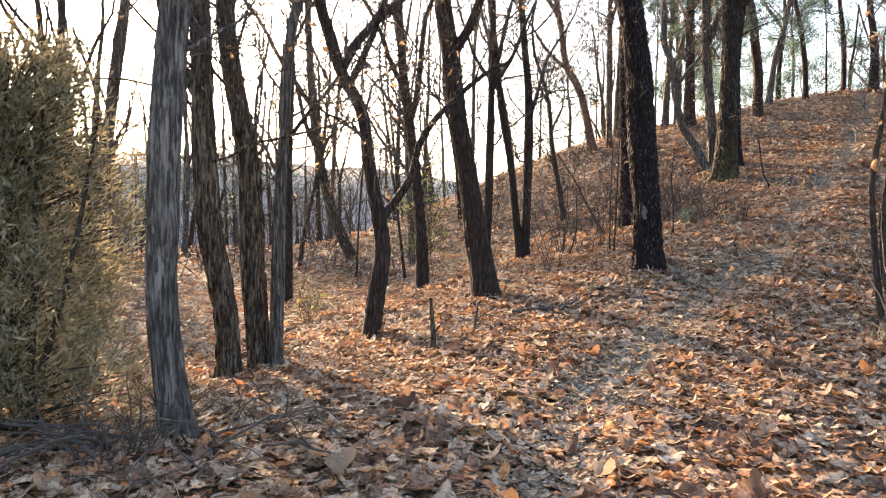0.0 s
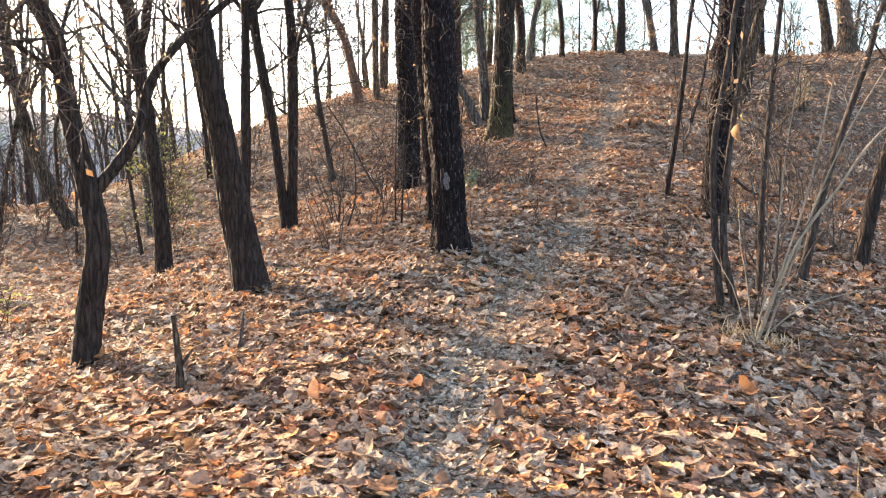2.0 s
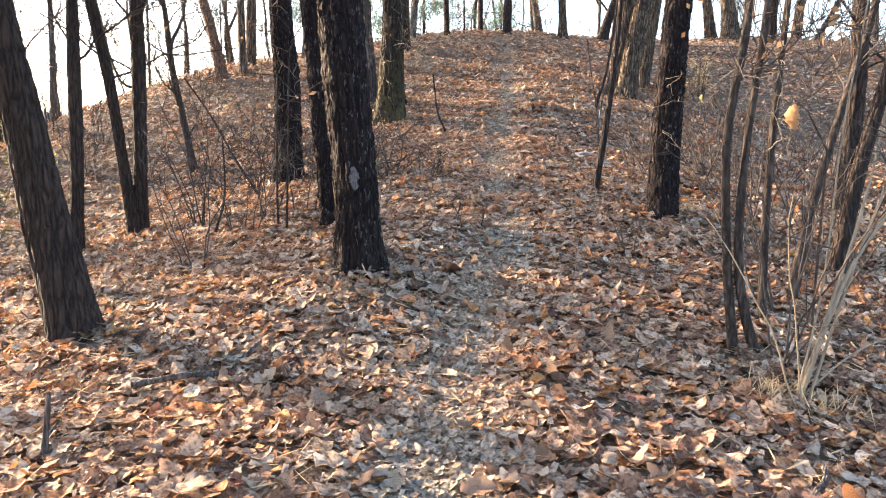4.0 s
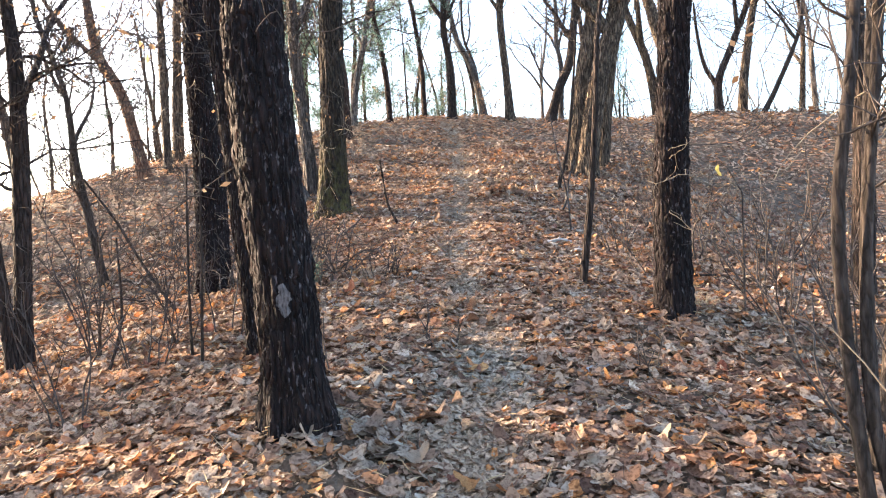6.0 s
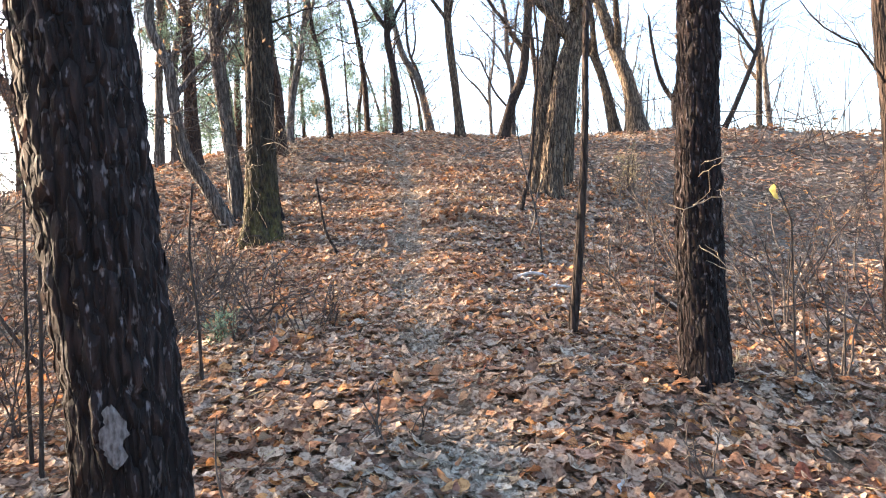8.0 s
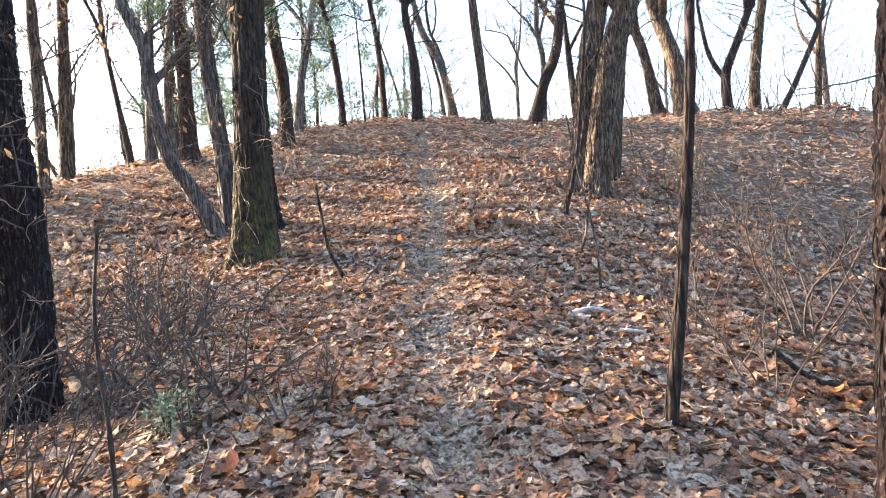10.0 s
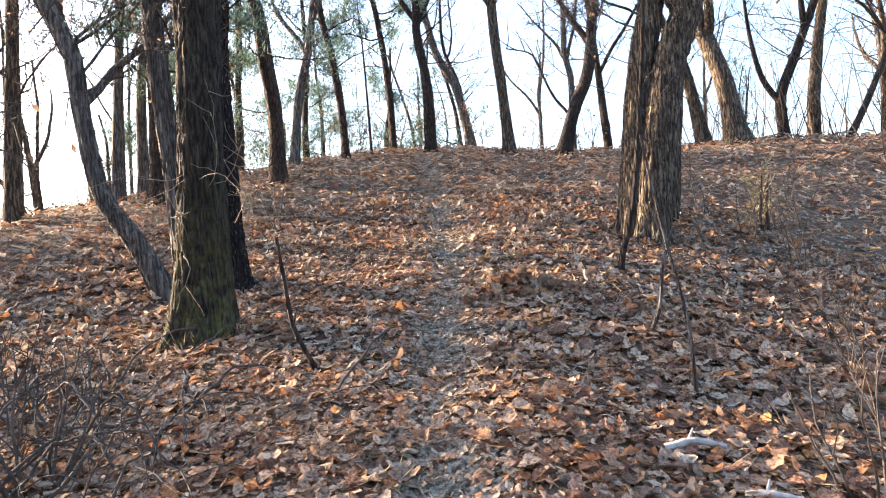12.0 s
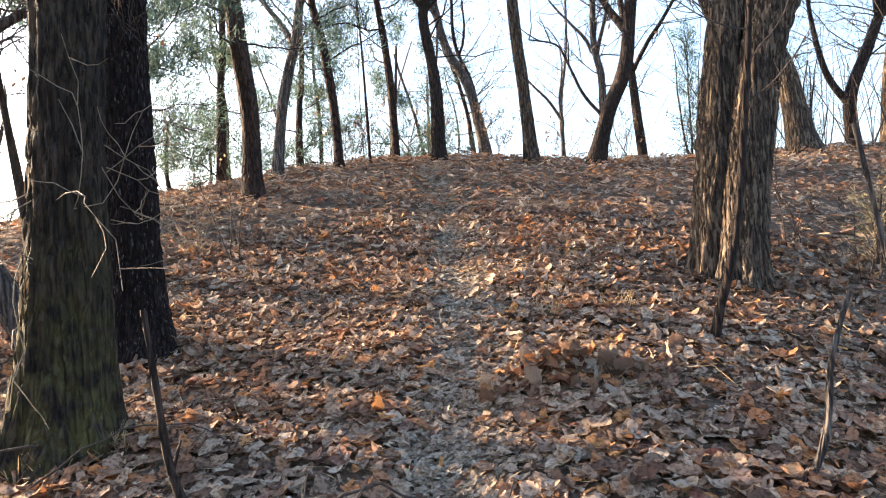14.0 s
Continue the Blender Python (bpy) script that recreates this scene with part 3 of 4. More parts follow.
tree("oak", 11.38, 16.34, 0.185, [(0.09, -0.07, 0.92), (0.22, -0.17, 2.03), (0.38, -0.30, 3.0)], "thick oak trunk with sunlit ridged bark and broad roots", height=10, first=2.3)
tree("oak", 11.46, 16.12, 0.21, [(0.10, -0.09, 0.9), (0.28, -0.24, 2.03), (0.50, -0.42, 2.8)], "thick shaded oak trunk fused beside its twin", height=10, first=2.6)
tree("oak", 12.40, 16.60, 0.15, [(0.08, -0.08, 1.0), (0.22, -0.2, 2.2)], "dark oak trunk rising close behind the twin trunks", height=9, first=2.4)
tree("dark", 9.99, 15.34, 0.034, [(0.03, -0.05, 0.26), (0.1, -0.14, 0.63), (0.17, -0.23, 1.34), (0.24, -0.32, 2.27)], "crooked thin sapling in front of the twin oaks", height=5, first=1.4)
tree("dark", 6.37, 11.08, 0.042, [(0.05, -0.06, 0.52), (0.10, -0.12, 1.15), (0.14, -0.17, 1.76), (0.17, -0.2, 2.37)], "thin smooth sapling beside the trail", height=5.5, first=2.6)
tree("oak", 19.22, 20.73, 0.17, [(-0.1, 0.13, 1.2), (-0.22, 0.28, 2.1), (-0.5, 0.6, 3.3)], "bare oak behind the twin trunks", height=8)
tree("oak", 18.62, 19.50, 0.24, [(-0.08, 0.12, 1.34), (-0.26, 0.42, 2.55), (-0.36, 0.56, 3.3)], "stout bare oak at the brow of the hill", height=8.5)
tree("dark", 20.6, 19.55, 0.14, [(0.0, -0.0, 1.1), (0.25, -0.32, 2.1), (0.55, -0.75, 3.4)], "bare tree curving outward beyond the brow", height=7, first=1.5, limb_r=0.08, limb=[(0, 0, 0.9), (-0.22, 0.3, 1.6), (-0.32, 0.45, 2.6), (-0.36, 0.5, 3.6)])
tree("oak", 21.2, 19.2, 0.16, [(0.05, -0.09, 1.27), (0.20, -0.29, 2.85)], "bare oak with spreading limbs beyond the brow", height=8)
tree("slimgrey", 20.6, 18.1, 0.08, [(0.22, -0.35, 0.8), (0.5, -0.8, 2.0)], "thin bare stem slanting outward at the brow", height=6)
tree("oak", 5.30, 23.18, 0.139, [(0.08, -0.01, 1.75), (0.15, -0.02, 3.3)], "rough reddish trunk beyond the slope", height=8)
tree("grey", 6.90, 23.54, 0.109, [(0.07, -0.02, 1.6), (0.19, -0.05, 3.29)], "straight grey trunk beyond the slope", height=8)
tree("slimgrey", 6.60, 23.87, 0.068, [(-0.29, 0.07, 2.21), (-0.36, 0.08, 3.32)], "thin slanting stem beyond the slope", height=6)
tree("pine", 7.46, 22.95, 0.172, [(0.02, -0.0, 1.98), (0.02, -0.0, 3.44)], "dark pine at the edge of the slope", height=9, first=1.6)
tree("grey", 7.42, 24.04, 0.109, [(0.07, -0.02, 2.06), (0.33, -0.07, 3.63)], "bare trunk behind a dark pine", height=8)
tree("red", 4.24, 21.58, 0.133, [(-0.33, 0.07, 1.68), (-0.74, 0.16, 2.53), (-0.87, 0.18, 3.5)], "reddish bent trunk on the far slope", height=8)
tree("oak", 4.73, 21.70, 0.108, [(0.02, -0.0, 2.25), (0.02, -0.0, 3.52)], "straight brown trunk on the far slope", height=8)
tree("slimgrey", 2.72, 17.05, 0.067, [(-0.16, 0.03, 0.99), (-0.28, 0.05, 1.8), (-0.36, 0.06, 2.76), (-0.63, 0.1, 3.71), (-0.69, 0.12, 4.05)], "twisted small tree with a forked dark foot", height=5.5, first=.9, twig=1.4)
tree("oak", -2.47, 19.57, 0.151, [(-0.5, -0.07, 1.2), (-0.91, -0.12, 3.12), (-1.05, -0.14, 5.31), (-1.08, -0.15, 6.76)], "leaning brown trunk down in the hollow", height=10)
tree("dark", -2.81, 13.41, 0.073, [(0.05, 0.01, 2.43), (0.17, 0.04, 5.44)], "slim dark trunk behind the front row", height=9)
tree("dark", 9.27, 9.76, 0.125, [(0.03, -0.07, 1.63), (0.02, -0.05, 2.72), (0.02, -0.05, 3.26)], "brown furrowed trunk behind the thicket", height=8, first=1.6)
tree("dark", 6.73, 8.17, 0.075, [(0.14, -0.06, 0.9), (0.32, -0.14, 1.7), (0.5, -0.22, 2.4)], "leaning dark rough trunk behind the thicket", height=6)
tree("slimgrey", 5.6, 7.8, 0.045, [(0.10, -0.05, 0.7), (0.26, -0.12, 1.4), (0.45, -0.2, 2.1)], "bare grey stem slanting out of the thicket", height=4.5, first=1.5, twig=.8)
tree("slimgrey", 4.18, 7.02, 0.031, [(-0.10, 0.07, 0.5), (-0.09, 0.07, 1.2), (-0.03, 0.03, 1.9), (0.0, 0.0, 2.5)], "dark upright stem of the thicket", height=5, first=1.4, twig=.8)
tree("slimgrey", 4.75, 7.42, 0.033, [(-0.01, 0.0, 0.91), (0.02, -0.02, 1.71), (0.05, -0.06, 2.49)], "thin brown stem of the thicket", height=5, first=1.3, twig=.8)
tree("slimgrey", 4.08, 7.1, 0.034, [(-0.05, 0.04, 0.6), (-0.08, 0.05, 1.3), (-0.02, 0.0, 1.9), (0.04, -0.03, 2.5)], "dark slanting stem of the thicket", height=5, first=1.4, twig=.8)
tree("pine", 10.6, 28.2, 0.13, [(0.1, 0, 1.6), (0.2, 0.1, 3.2)], "green pine standing beyond the crest", height=8, first=0.8, twig=1.5)
tree("pine", 13.2, 29.5, 0.12, [(-0.1, 0, 1.6), (0.0, 0.1, 3.2)], "green pine with low boughs beyond the crest", height=8, first=0.8, twig=1.5)
tree("pine", 8.4, 27.3, 0.12, [(0.1, 0, 1.6), (0.1, 0.1, 3.2)], "green pine down the back of the hill", height=9, first=1.2, twig=1.5)
tree("pine", 16.4, 30.5, 0.10, [(0.0, 0, 1.6), (0.1, 0.1, 3.2)], "distant green pine behind the hilltop", height=6, first=0.8, twig=1.4)
for px, py, pr, ph in ((11.9, 31.8, 0.11, 8.0), (14.6, 31.6, 0.10, 7.0)):
    tree("pine", px, py, pr, [(0.05, 0, 1.6), (0.1, 0.1, 3.2)], "slender blue-green pine behind the hilltop", height=ph, first=0.9, twig=1.5)
tree("grey", 6.58, 18.35, 0.135, [(-0.08, 0.03, 1.2), (-0.16, 0.06, 2.27), (-0.2, 0.07, 3.18)], "grey ridged trunk close behind the mossy oak", height=9, first=2.2)



def background_trees():
    """The rest of the wood: down in the hollow and beyond the brow."""
    rng = np.random.default_rng(11)
    kinds = ("oak", "dark", "grey", "oak", "slimgrey", "dark")
    made = 0
    zones = ((46, (-16, 3), (15, 44), 1.3), (45, (-26, 0), (22, 60), 1.5), (18, (-16, 0), (16, 34), 1.1), (12, (-12, -4.0), (4, 15), 1.8), (9, (19, 27), (8, 24), 1.8), (14, (8, 22), (28, 38), 1.8), (9, (3, 9), (27, 36), 1.6), (5, (-14, 16), (-12, -5), 2.5))
    for count, (x0, x1), (y0, y1), gap in zones:
        for _ in range(count * 4):
            x, y = rng.uniform(x0, x1), rng.uniform(y0, y1)
            if min(math.hypot(x - a, y - b) for a, b in all_trees) < gap or (x0 == -16 and x > 1.5 and y < 18):
                continue
            kind = kinds[int(rng.integers(len(kinds)))]
            if y > 27 and rng.random() < 0.35:
                kind = "pine"
            r = rng.uniform(0.025, 0.045) if kind == "slimgrey" else rng.uniform(0.055, 0.13)
            lean = rng.normal(0, 0.28, 2)
            h = rng.uniform(6, 10)
            tree(kind, x, y, r, [(lean[0] * 0.3, lean[1] * 0.3, h * 0.2), (lean[0] * 0.9 + rng.normal(0, 0.12), lean[1] * 0.9, h * 0.5)],
                 {"oak": "bare brown trunk in the far wood", "dark": "slim dark bare trunk in the far wood", "grey": "bare grey trunk in the far wood", "slimgrey": "thin bare sapling in the far wood", "pine": "dark pine with sparse needles beyond the brow"}[kind],
                 height=h, first=rng.uniform(1.2, 2.6), twig=1.35, rich=False)
            count -= 1
            if count == 0:
                break


background_trees()


# ---- undergrowth ----
def brush():
    """Uncounted thin bare stems filling the hollow and the far side of the brow."""
    rng = np.random.default_rng(77)
    root = tagged(new("brushwood"), "dense grey-brown bare brush filling the hollow", "brush")
    t = Tubes()
    for x0, x1, y0, y1, n in ((-24, 1, 21, 40, 900), (-20, -6, 8, 22, 260), (18, 27, 14, 26, 200), (3, 8, 27, 33, 160)):
        for _ in range(n):
            x, y = rng.uniform(x0, x1), rng.uniform(y0, y1)
            h = rng.uniform(0.8, 3.6)
            t.add(wander(rng, (x, y, land1(x, y) - 0.05), unit(rng.normal(0, 0.22, 3) + (0, 0, 1)), h, 4, 0.13, 0.02), np.linspace(0.014, 0.005, 5) * rng.uniform(0.6, 1.3), 3)
            for _ in range(3):
                k = rng.uniform(0.3, 0.9)
                t.add(wander(rng, (x, y, land1(x, y) + h * k), unit(rng.normal(0, 0.7, 3) + (0, 0, 0.8)), h * 0.4, 2, 0.2, 0.05), (0.006, 0.005, 0.004), 3)
    t.done("brush", TWIG, root, kind="stuff")


brush()
def shrub(x, y, stems, height, spread, label, mat=TWIG, r=0.007, seed=1, leafy=0.0, density=1.0, name="shrub"):
    rng = np.random.default_rng(seed)
    root = tagged(new(name), label, "shrub", "shrubs of the undergrowth")
    root.location = (x, y, land1(x, y))
    here_base[:] = [np.array(root.location), 0.0 if float(off_line(WALKED, np.array(x), np.array(y))) < 4 else 20.0]
    wood, twigs, tips, leaves = Tubes(), Tubes(), [], Blades()
    for _ in range(stems):
        az, out = rng.uniform(0, 6.28), rng.uniform(0.1, 1.0) * spread
        foot = np.array([math.cos(az) * 0.1, math.sin(az) * 0.1, -0.03]) * rng.uniform(0.3, 1.5)
        way = unit(np.array([math.cos(az) * out, math.sin(az) * out, 1.0]))
        ln = wander(rng, foot, way, height * rng.uniform(0.6, 1.1), 8, 0.11, 0.03)
        if in_the_way(ln, 0.75):
            continue
        wood.add(ln, np.linspace(r, r * 0.35, 9), 6)
        for _ in range(int(rng.poisson(5 * density))):
            k = int(rng.integers(2, 8))
            grow(rng, twigs, twigs, ln[k], unit(ln[k] - ln[k - 1] + rng.normal(0, 0.6, 3) * 0.08), height * rng.uniform(0.15, 0.4), max(r * 0.6, 0.0048), 2, density, tips)
    wood.singly("stem", mat, root)
    twigs.done("twig_mass", TWIG if mat is not CANE else CANE, root, kind="stuff")
    for at, way in tips:
        if rng.random() < leafy:
            n = 3
            q = unit(rng.normal(0, 1, (n, 3)))
            leaves.add(at + rng.normal(0, 0.04, (n, 3)), q, unit(np.cross(q, rng.normal(0, 1, (n, 3)))), rng.uniform(0.03, 0.07, n), rng.uniform(0.01, 0.02, n))
    leaves.done("foliage", GREEN if leafy > 0.5 else HANGING, root, kind="stuff")
    return root


shrub(4.62, 13.1, 9, 0.75, 1.2, "bare twiggy bush with dry stems beside the trail", r=0.009, seed=2, leafy=0.15, density=0.6)
shrub(4.35, 13.5, 6, 0.7, 1.3, "tangled grey-brown bush of bare twigs", r=0.009, seed=3, density=0.6)
shrub(4.75, 12.45, 7, 0.5, 0.7, "low dry bush with a few brown leaves", seed=4, leafy=0.4, density=0.7)
shrub(4.2, 12.9, 6, 0.6, 0.9, "bare thin bush in dry leaves", seed=5, density=0.6)
shrub(3.95, 6.5, 2, 1.5, 0.6, "clump of pale slender canes leaning outward", CANE, 0.006, 6, density=0.2, name="cane_clump")
shrub(4.2, 6.85, 5, 1.6, 0.5, "clump of dark thin stems in the thicket", seed=7, density=0.7)
shrub(5.2, 7.6, 5, 1.5, 0.6, "bare thicket of thin twigs beside the trail", r=0.009, seed=8, density=0.5)
shrub(6.9, 8.6, 5, 1.5, 0.7, "tangled bare thicket on the slope", r=0.010, seed=9, density=0.5)
shrub(8.4, 10.4, 7, 1.5, 0.8, "wide tangled bare bush on the slope", r=0.011, seed=10, density=0.5)
shrub(7.5, 11.1, 5, 1.3, 0.6, "thin crooked bush beside the sapling", seed=11)
shrub(9.4, 12.6, 4, 1.0, 0.6, "thin bare bush under the twin oaks", seed=12)
shrub(2.2, 11.6, 5, 1.3, 0.45, "few thin bare stems on the slope", seed=13)
shrub(1.6, 10.9, 5, 1.2, 0.5, "few thin bare shoots in sunlit leaves", seed=14)
shrub(2.6, 12.2, 5, 1.2, 0.5, "thin bare shoots behind the black trunk", seed=15)
shrub(-0.3, 14.6, 9, 2.0, 0.4, "small bush still holding yellow-green leaves", seed=16, leafy=0.8, density=1.4)
shrub(-1.9, 10.6, 7, 0.6, 0.8, "low bush with yellow-green leaves in the hollow", seed=17, leafy=0.7)
shrub(5.0, 15.9, 6, 0.7, 1.6, "fallen tangle of grey branches on leaves", r=0.013, seed=18, density=0.7)
shrub(4.75, 14.9, 7, 0.75, 1.5, "dark tangled branches beside the trail", r=0.013, seed=48, density=0.7)
shrub(4.1, 14.2, 6, 0.8, 1.2, "sprawling dark bare bush on the slope", r=0.012, seed=49, density=0.7)
shrub(4.9, 15.2, 5, 0.6, 1.4, "sprawling bare bush below the mossy oak", r=0.010, seed=19, density=0.6)
shrub(12.6, 15.6, 4, 0.9, 0.4, "thin bare bush near the twin oaks", seed=20)
shrub(-1.55, 4.0, 12, 0.5, 1.5, "pile of thin dead branches at a trunk's foot", seed=21, density=1.2)
shrub(8.9, 11.6, 7, 1.3, 0.8, "tangled bare bush with crooked twigs", r=0.012, seed=30, density=0.6)
shrub(7.9, 12.1, 5, 1.0, 0.8, "thin crooked shoots beside the sapling", r=0.009, seed=31, density=0.7)
shrub(10.2, 11.2, 6, 1.6, 0.7, "bare thicket on the open slope", r=0.012, seed=32, density=0.5)
shrub(7.2, 9.4, 7, 1.1, 0.8, "dark thin shoots by the black trunk", r=0.009, seed=33, density=0.7)
shrub(3.35, 12.4, 6, 1.1, 0.6, "bare thin shoots beside a dark trunk", seed=34, density=1.2)
shrub(5.0, 12.7, 9, 0.45, 0.7, "low russet weeds beside the bush", seed=35, leafy=0.4)
shrub(2.95, 11.9, 4, 1.6, 0.35, "few tall bare shoots behind the black trunk", r=0.008, seed=36)
shrub(3.15, 9.9, 4, 0.5, 0.6, "short dry shoots beside the black trunk", seed=37)
shrub(4.05, 10.2, 3, 0.4, 0.4, "small dead shoots beside the trail", seed=38)
shrub(5.0, 9.0, 4, 0.35, 0.5, "tiny dry shoots in the leaves", seed=39)
shrub(2.1, 13.2, 5, 1.7, 0.5, "tall crooked bare shoots on the sunlit slope", r=0.009, seed=40)
for k, (bx, by) in enumerate(((14.3, 25.0), (15.6, 24.6), (16.8, 24.2), (17.6, 23.0), (12.6, 25.6), (18.6, 21.6))):
    shrub(bx, by, 6, 1.3, 0.6, "thin bare shrub with a few withered leaves on the crest", r=0.008, seed=70 + k, leafy=0.35, density=1.1)
shrub(8.0, 20.5, 9, 0.6, 0.7, "dry weeds on the brow", CANE, 0.004, 22)
shrub(6.9, 20.8, 9, 0.6, 0.7, "dry weeds along the far slope", CANE, 0.004, 23)


def scattered_shrubs():
    rng = np.random.default_rng(5)
    done = 0
    for _ in range(400):
        x, y = rng.uniform(-9, 16), rng.uniform(6, 28)
        if off_line(TRAIL, np.array(x), np.array(y)) < 2.2 or min(math.hypot(x - a, y - b) for a, b in all_trees) < 0.4 or (5 < x < 12 and y < 17 and y - 8 > 0.55 * x):
            continue
        shrub(x, y, int(rng.integers(2, 6)), rng.uniform(0.6, 1.9), 0.4, "thin bare shoots rising from dry leaves", seed=100 + done, density=0.9, leafy=0.1)
        done += 1
        if done == 60:
            break


scattered_shrubs()


def brush_pile(x, y, count, spread, height, label, seed):
    """A heap of crooked fallen branches that arch over one another."""
    rng = np.random.default_rng(seed)
    root = tagged(new("brush_pile"), label, "branches", "fallen branches")
    root.location = (x, y, land1(x, y))
    z0 = land1(x, y)
    for _ in range(count):
        a, turn = rng.uniform(0, 2 * np.pi), rng.normal(0, 0.5)
        px, py = rng.normal(0, spread * 0.45, 2)
        length, r, arch = rng.uniform(0.5, 1.5), rng.uniform(0.005, 0.014), rng.uniform(0.1, 1.0) * height
        k = np.linspace(0, 1, 11)
        bend = a + turn * k + rng.normal(0, 0.18, 11)
        gx, gy = px + np.cumsum(np.cos(bend)) * length / 11, py + np.cumsum(np.sin(bend)) * length / 11
        gz = land(x + gx, y + gy) - z0 + 0.02 + arch * np.sin(np.pi * np.clip(k * rng.uniform(0.6, 1.1), 0, 1)) + rng.normal(0, 0.012, 11)
        ln = np.stack([gx, gy, gz], -1)
        if off_line(WALKED, x + gx, y + gy).min() < 0.6:
            continue
        t = Tubes()
        t.add(ln, np.linspace(r, r * 0.4, 11), 6)
        for j in (2, 4, 6, 8, 9):
            if rng.random() < 0.75:
                t.add(wander(rng, ln[j], unit(ln[j] - ln[j - 1] + rng.normal(0, 0.7, 3) + (0, 0, 0.15)), rng.uniform(0.12, 0.4), 4, 0.3, 0.02), np.linspace(r * 0.5, 0.002, 5), 4)
        t.done("branch", TWIG if rng.random() < 0.75 else BARK["grey"], root)


brush_pile(4.55, 14.7, 46, 1.2, 0.45, "tangle of crooked dark grey fallen branches on leaves", 61)
brush_pile(4.9, 15.9, 26, 1.1, 0.35, "loose heap of thin fallen branches below the mossy oak", 62)
brush_pile(4.45, 13.4, 22, 0.8, 0.40, "thin bent branches fallen through a dry bush", 63)
brush_pile(-1.5, 4.05, 26, 0.6, 0.22, "small heap of dead branches beside a grey trunk", 64)


def juniper(x, y, height, width, label, seed, count, mat=None):
    rng = np.random.default_rng(seed)
    root = tagged(new("juniper"), label, "evergreen shrub", "evergreens")
    root.location = (x, y, land1(x, y))
    stem, sprays = Tubes(), Blades()
    for _ in range(3):
        stem.add(wander(rng, (rng.normal(0, 0.08), rng.normal(0, 0.08), -0.05), (rng.normal(0, 0.15), rng.normal(0, 0.15), 1), height * 0.9, 8, 0.07, 0.05), np.linspace(0.03, 0.008, 9), 7)
    for _ in range(count):
        h = rng.uniform(0.05, 1.0) ** 0.9
        az = rng.uniform(0, 6.28)
        reach = width * (1.0 - 0.45 * h) * math.sqrt(rng.random()) * (0.75 + 0.35 * math.sin(az * 3 + h * 9 + seed))
        at = np.array([math.cos(az) * reach, math.sin(az) * reach, h * height])
        way = unit(np.array([math.cos(az), math.sin(az), 0.7]) + rng.normal(0, 0.3, 3))
        if rng.random() < 0.12:
            stem.add(np.array([(0, 0, max(0.05, at[2] - 0.25)), at * (0.55, 0.55, 1) - (0, 0, 0.08), at]), (0.008, 0.005, 0.002), 4)
        n = 14
        d = unit(way + rng.normal(0, 0.5, (n, 3)))
        sprays.add(at + way * rng.uniform(-0.1, 0.12, (n, 1)) + rng.normal(0, 0.03, (n, 3)), d, unit(np.cross(d, rng.normal(0, 1, (n, 3)))), rng.uniform(0.04, 0.09, n), rng.uniform(0.004, 0.009, n))
    stem.done("branchwork", BARK["slimgrey"], root, kind="stuff")
    sprays.done("foliage", mat or JUNIPER, root, kind="stuff")
    return root


juniper(-2.6, 4.9, 2.4, 1.0, "bushy grey-green juniper standing beside the grey trunk", 1, 2700)
juniper(-3.3, 5.4, 2.3, 1.0, "broad dull green juniper behind another", 2, 1300)
juniper(4.15, 12.93, 0.24, 0.11, "small green seedling among dry leaves", 3, 22, NEEDLE)
juniper(13.5, 15.9, 0.9, 0.3, "young thin evergreen on the slope", 5, 60)
juniper(18.97, 22.04, 3.1, 0.50, "narrow round-topped evergreen beyond the crest", 6, 420, NEEDLE)
juniper(19.5, 19.9, 2.0, 0.45, "small evergreen beyond the brow", 7, 160)


def shoots(x, y, r, low, high, count, length, label, mat, seed):
    """Thin pale shoots and vines that cling to a trunk and spread from it."""
    rng = np.random.default_rng(seed)
    root = tagged(new("vine"), label, "vine", "vines on the trunks")
    root.location = (x, y, land1(x, y))
    for k in range(count):
        h, az = rng.uniform(low, high), rng.uniform(3.0, 6.6)
        out = np.array([math.cos(az), math.sin(az), 0.1])
        t = Tubes()
        ln = wander(rng, np.array([math.cos(az) * r, math.sin(az) * r, h]), unit(out + rng.normal(0, 0.5, 3)), length * rng.uniform(0.5, 1.2), 8, 0.3, 0.0)
        t.add(ln, np.linspace(0.0036, 0.0016, 9), 4)
        tendril = t.done("tendril", mat, root)
        t = Tubes()
        for j in (3, 5, 7):
            t.add(wander(rng, ln[j], unit(rng.normal(0, 1, 3)), length * 0.3, 4, 0.3, 0.0), np.linspace(0.0035, 0.002, 5), 3)
        t.singly("side_shoot", mat, tendril)


shoots(6.26, 16.80, 0.22, 0.8, 2.2, 12, 1.0, "thin pale shoots spreading from the mossy oak", CANE, 1)
shoots(3.60, 14.56, 0.18, 0.5, 2.4, 14, 0.6, "pale bare vines tangled round a black trunk", CANE, 2)
shoots(6.09, 9.70, 0.15, 0.8, 1.7, 6, 0.6, "pale curling vine on the black trunk", CANE, 3)
shoots(2.54, 9.32, 0.17, 2.1, 3.0, 9, 0.6, "dry thin vines on the leaning black trunk", TWIG, 4)
shoots(4.2, 7.1, 0.05, 0.5, 1.9, 4, 0.6, "pale vine tangled in the thicket", CANE, 5)


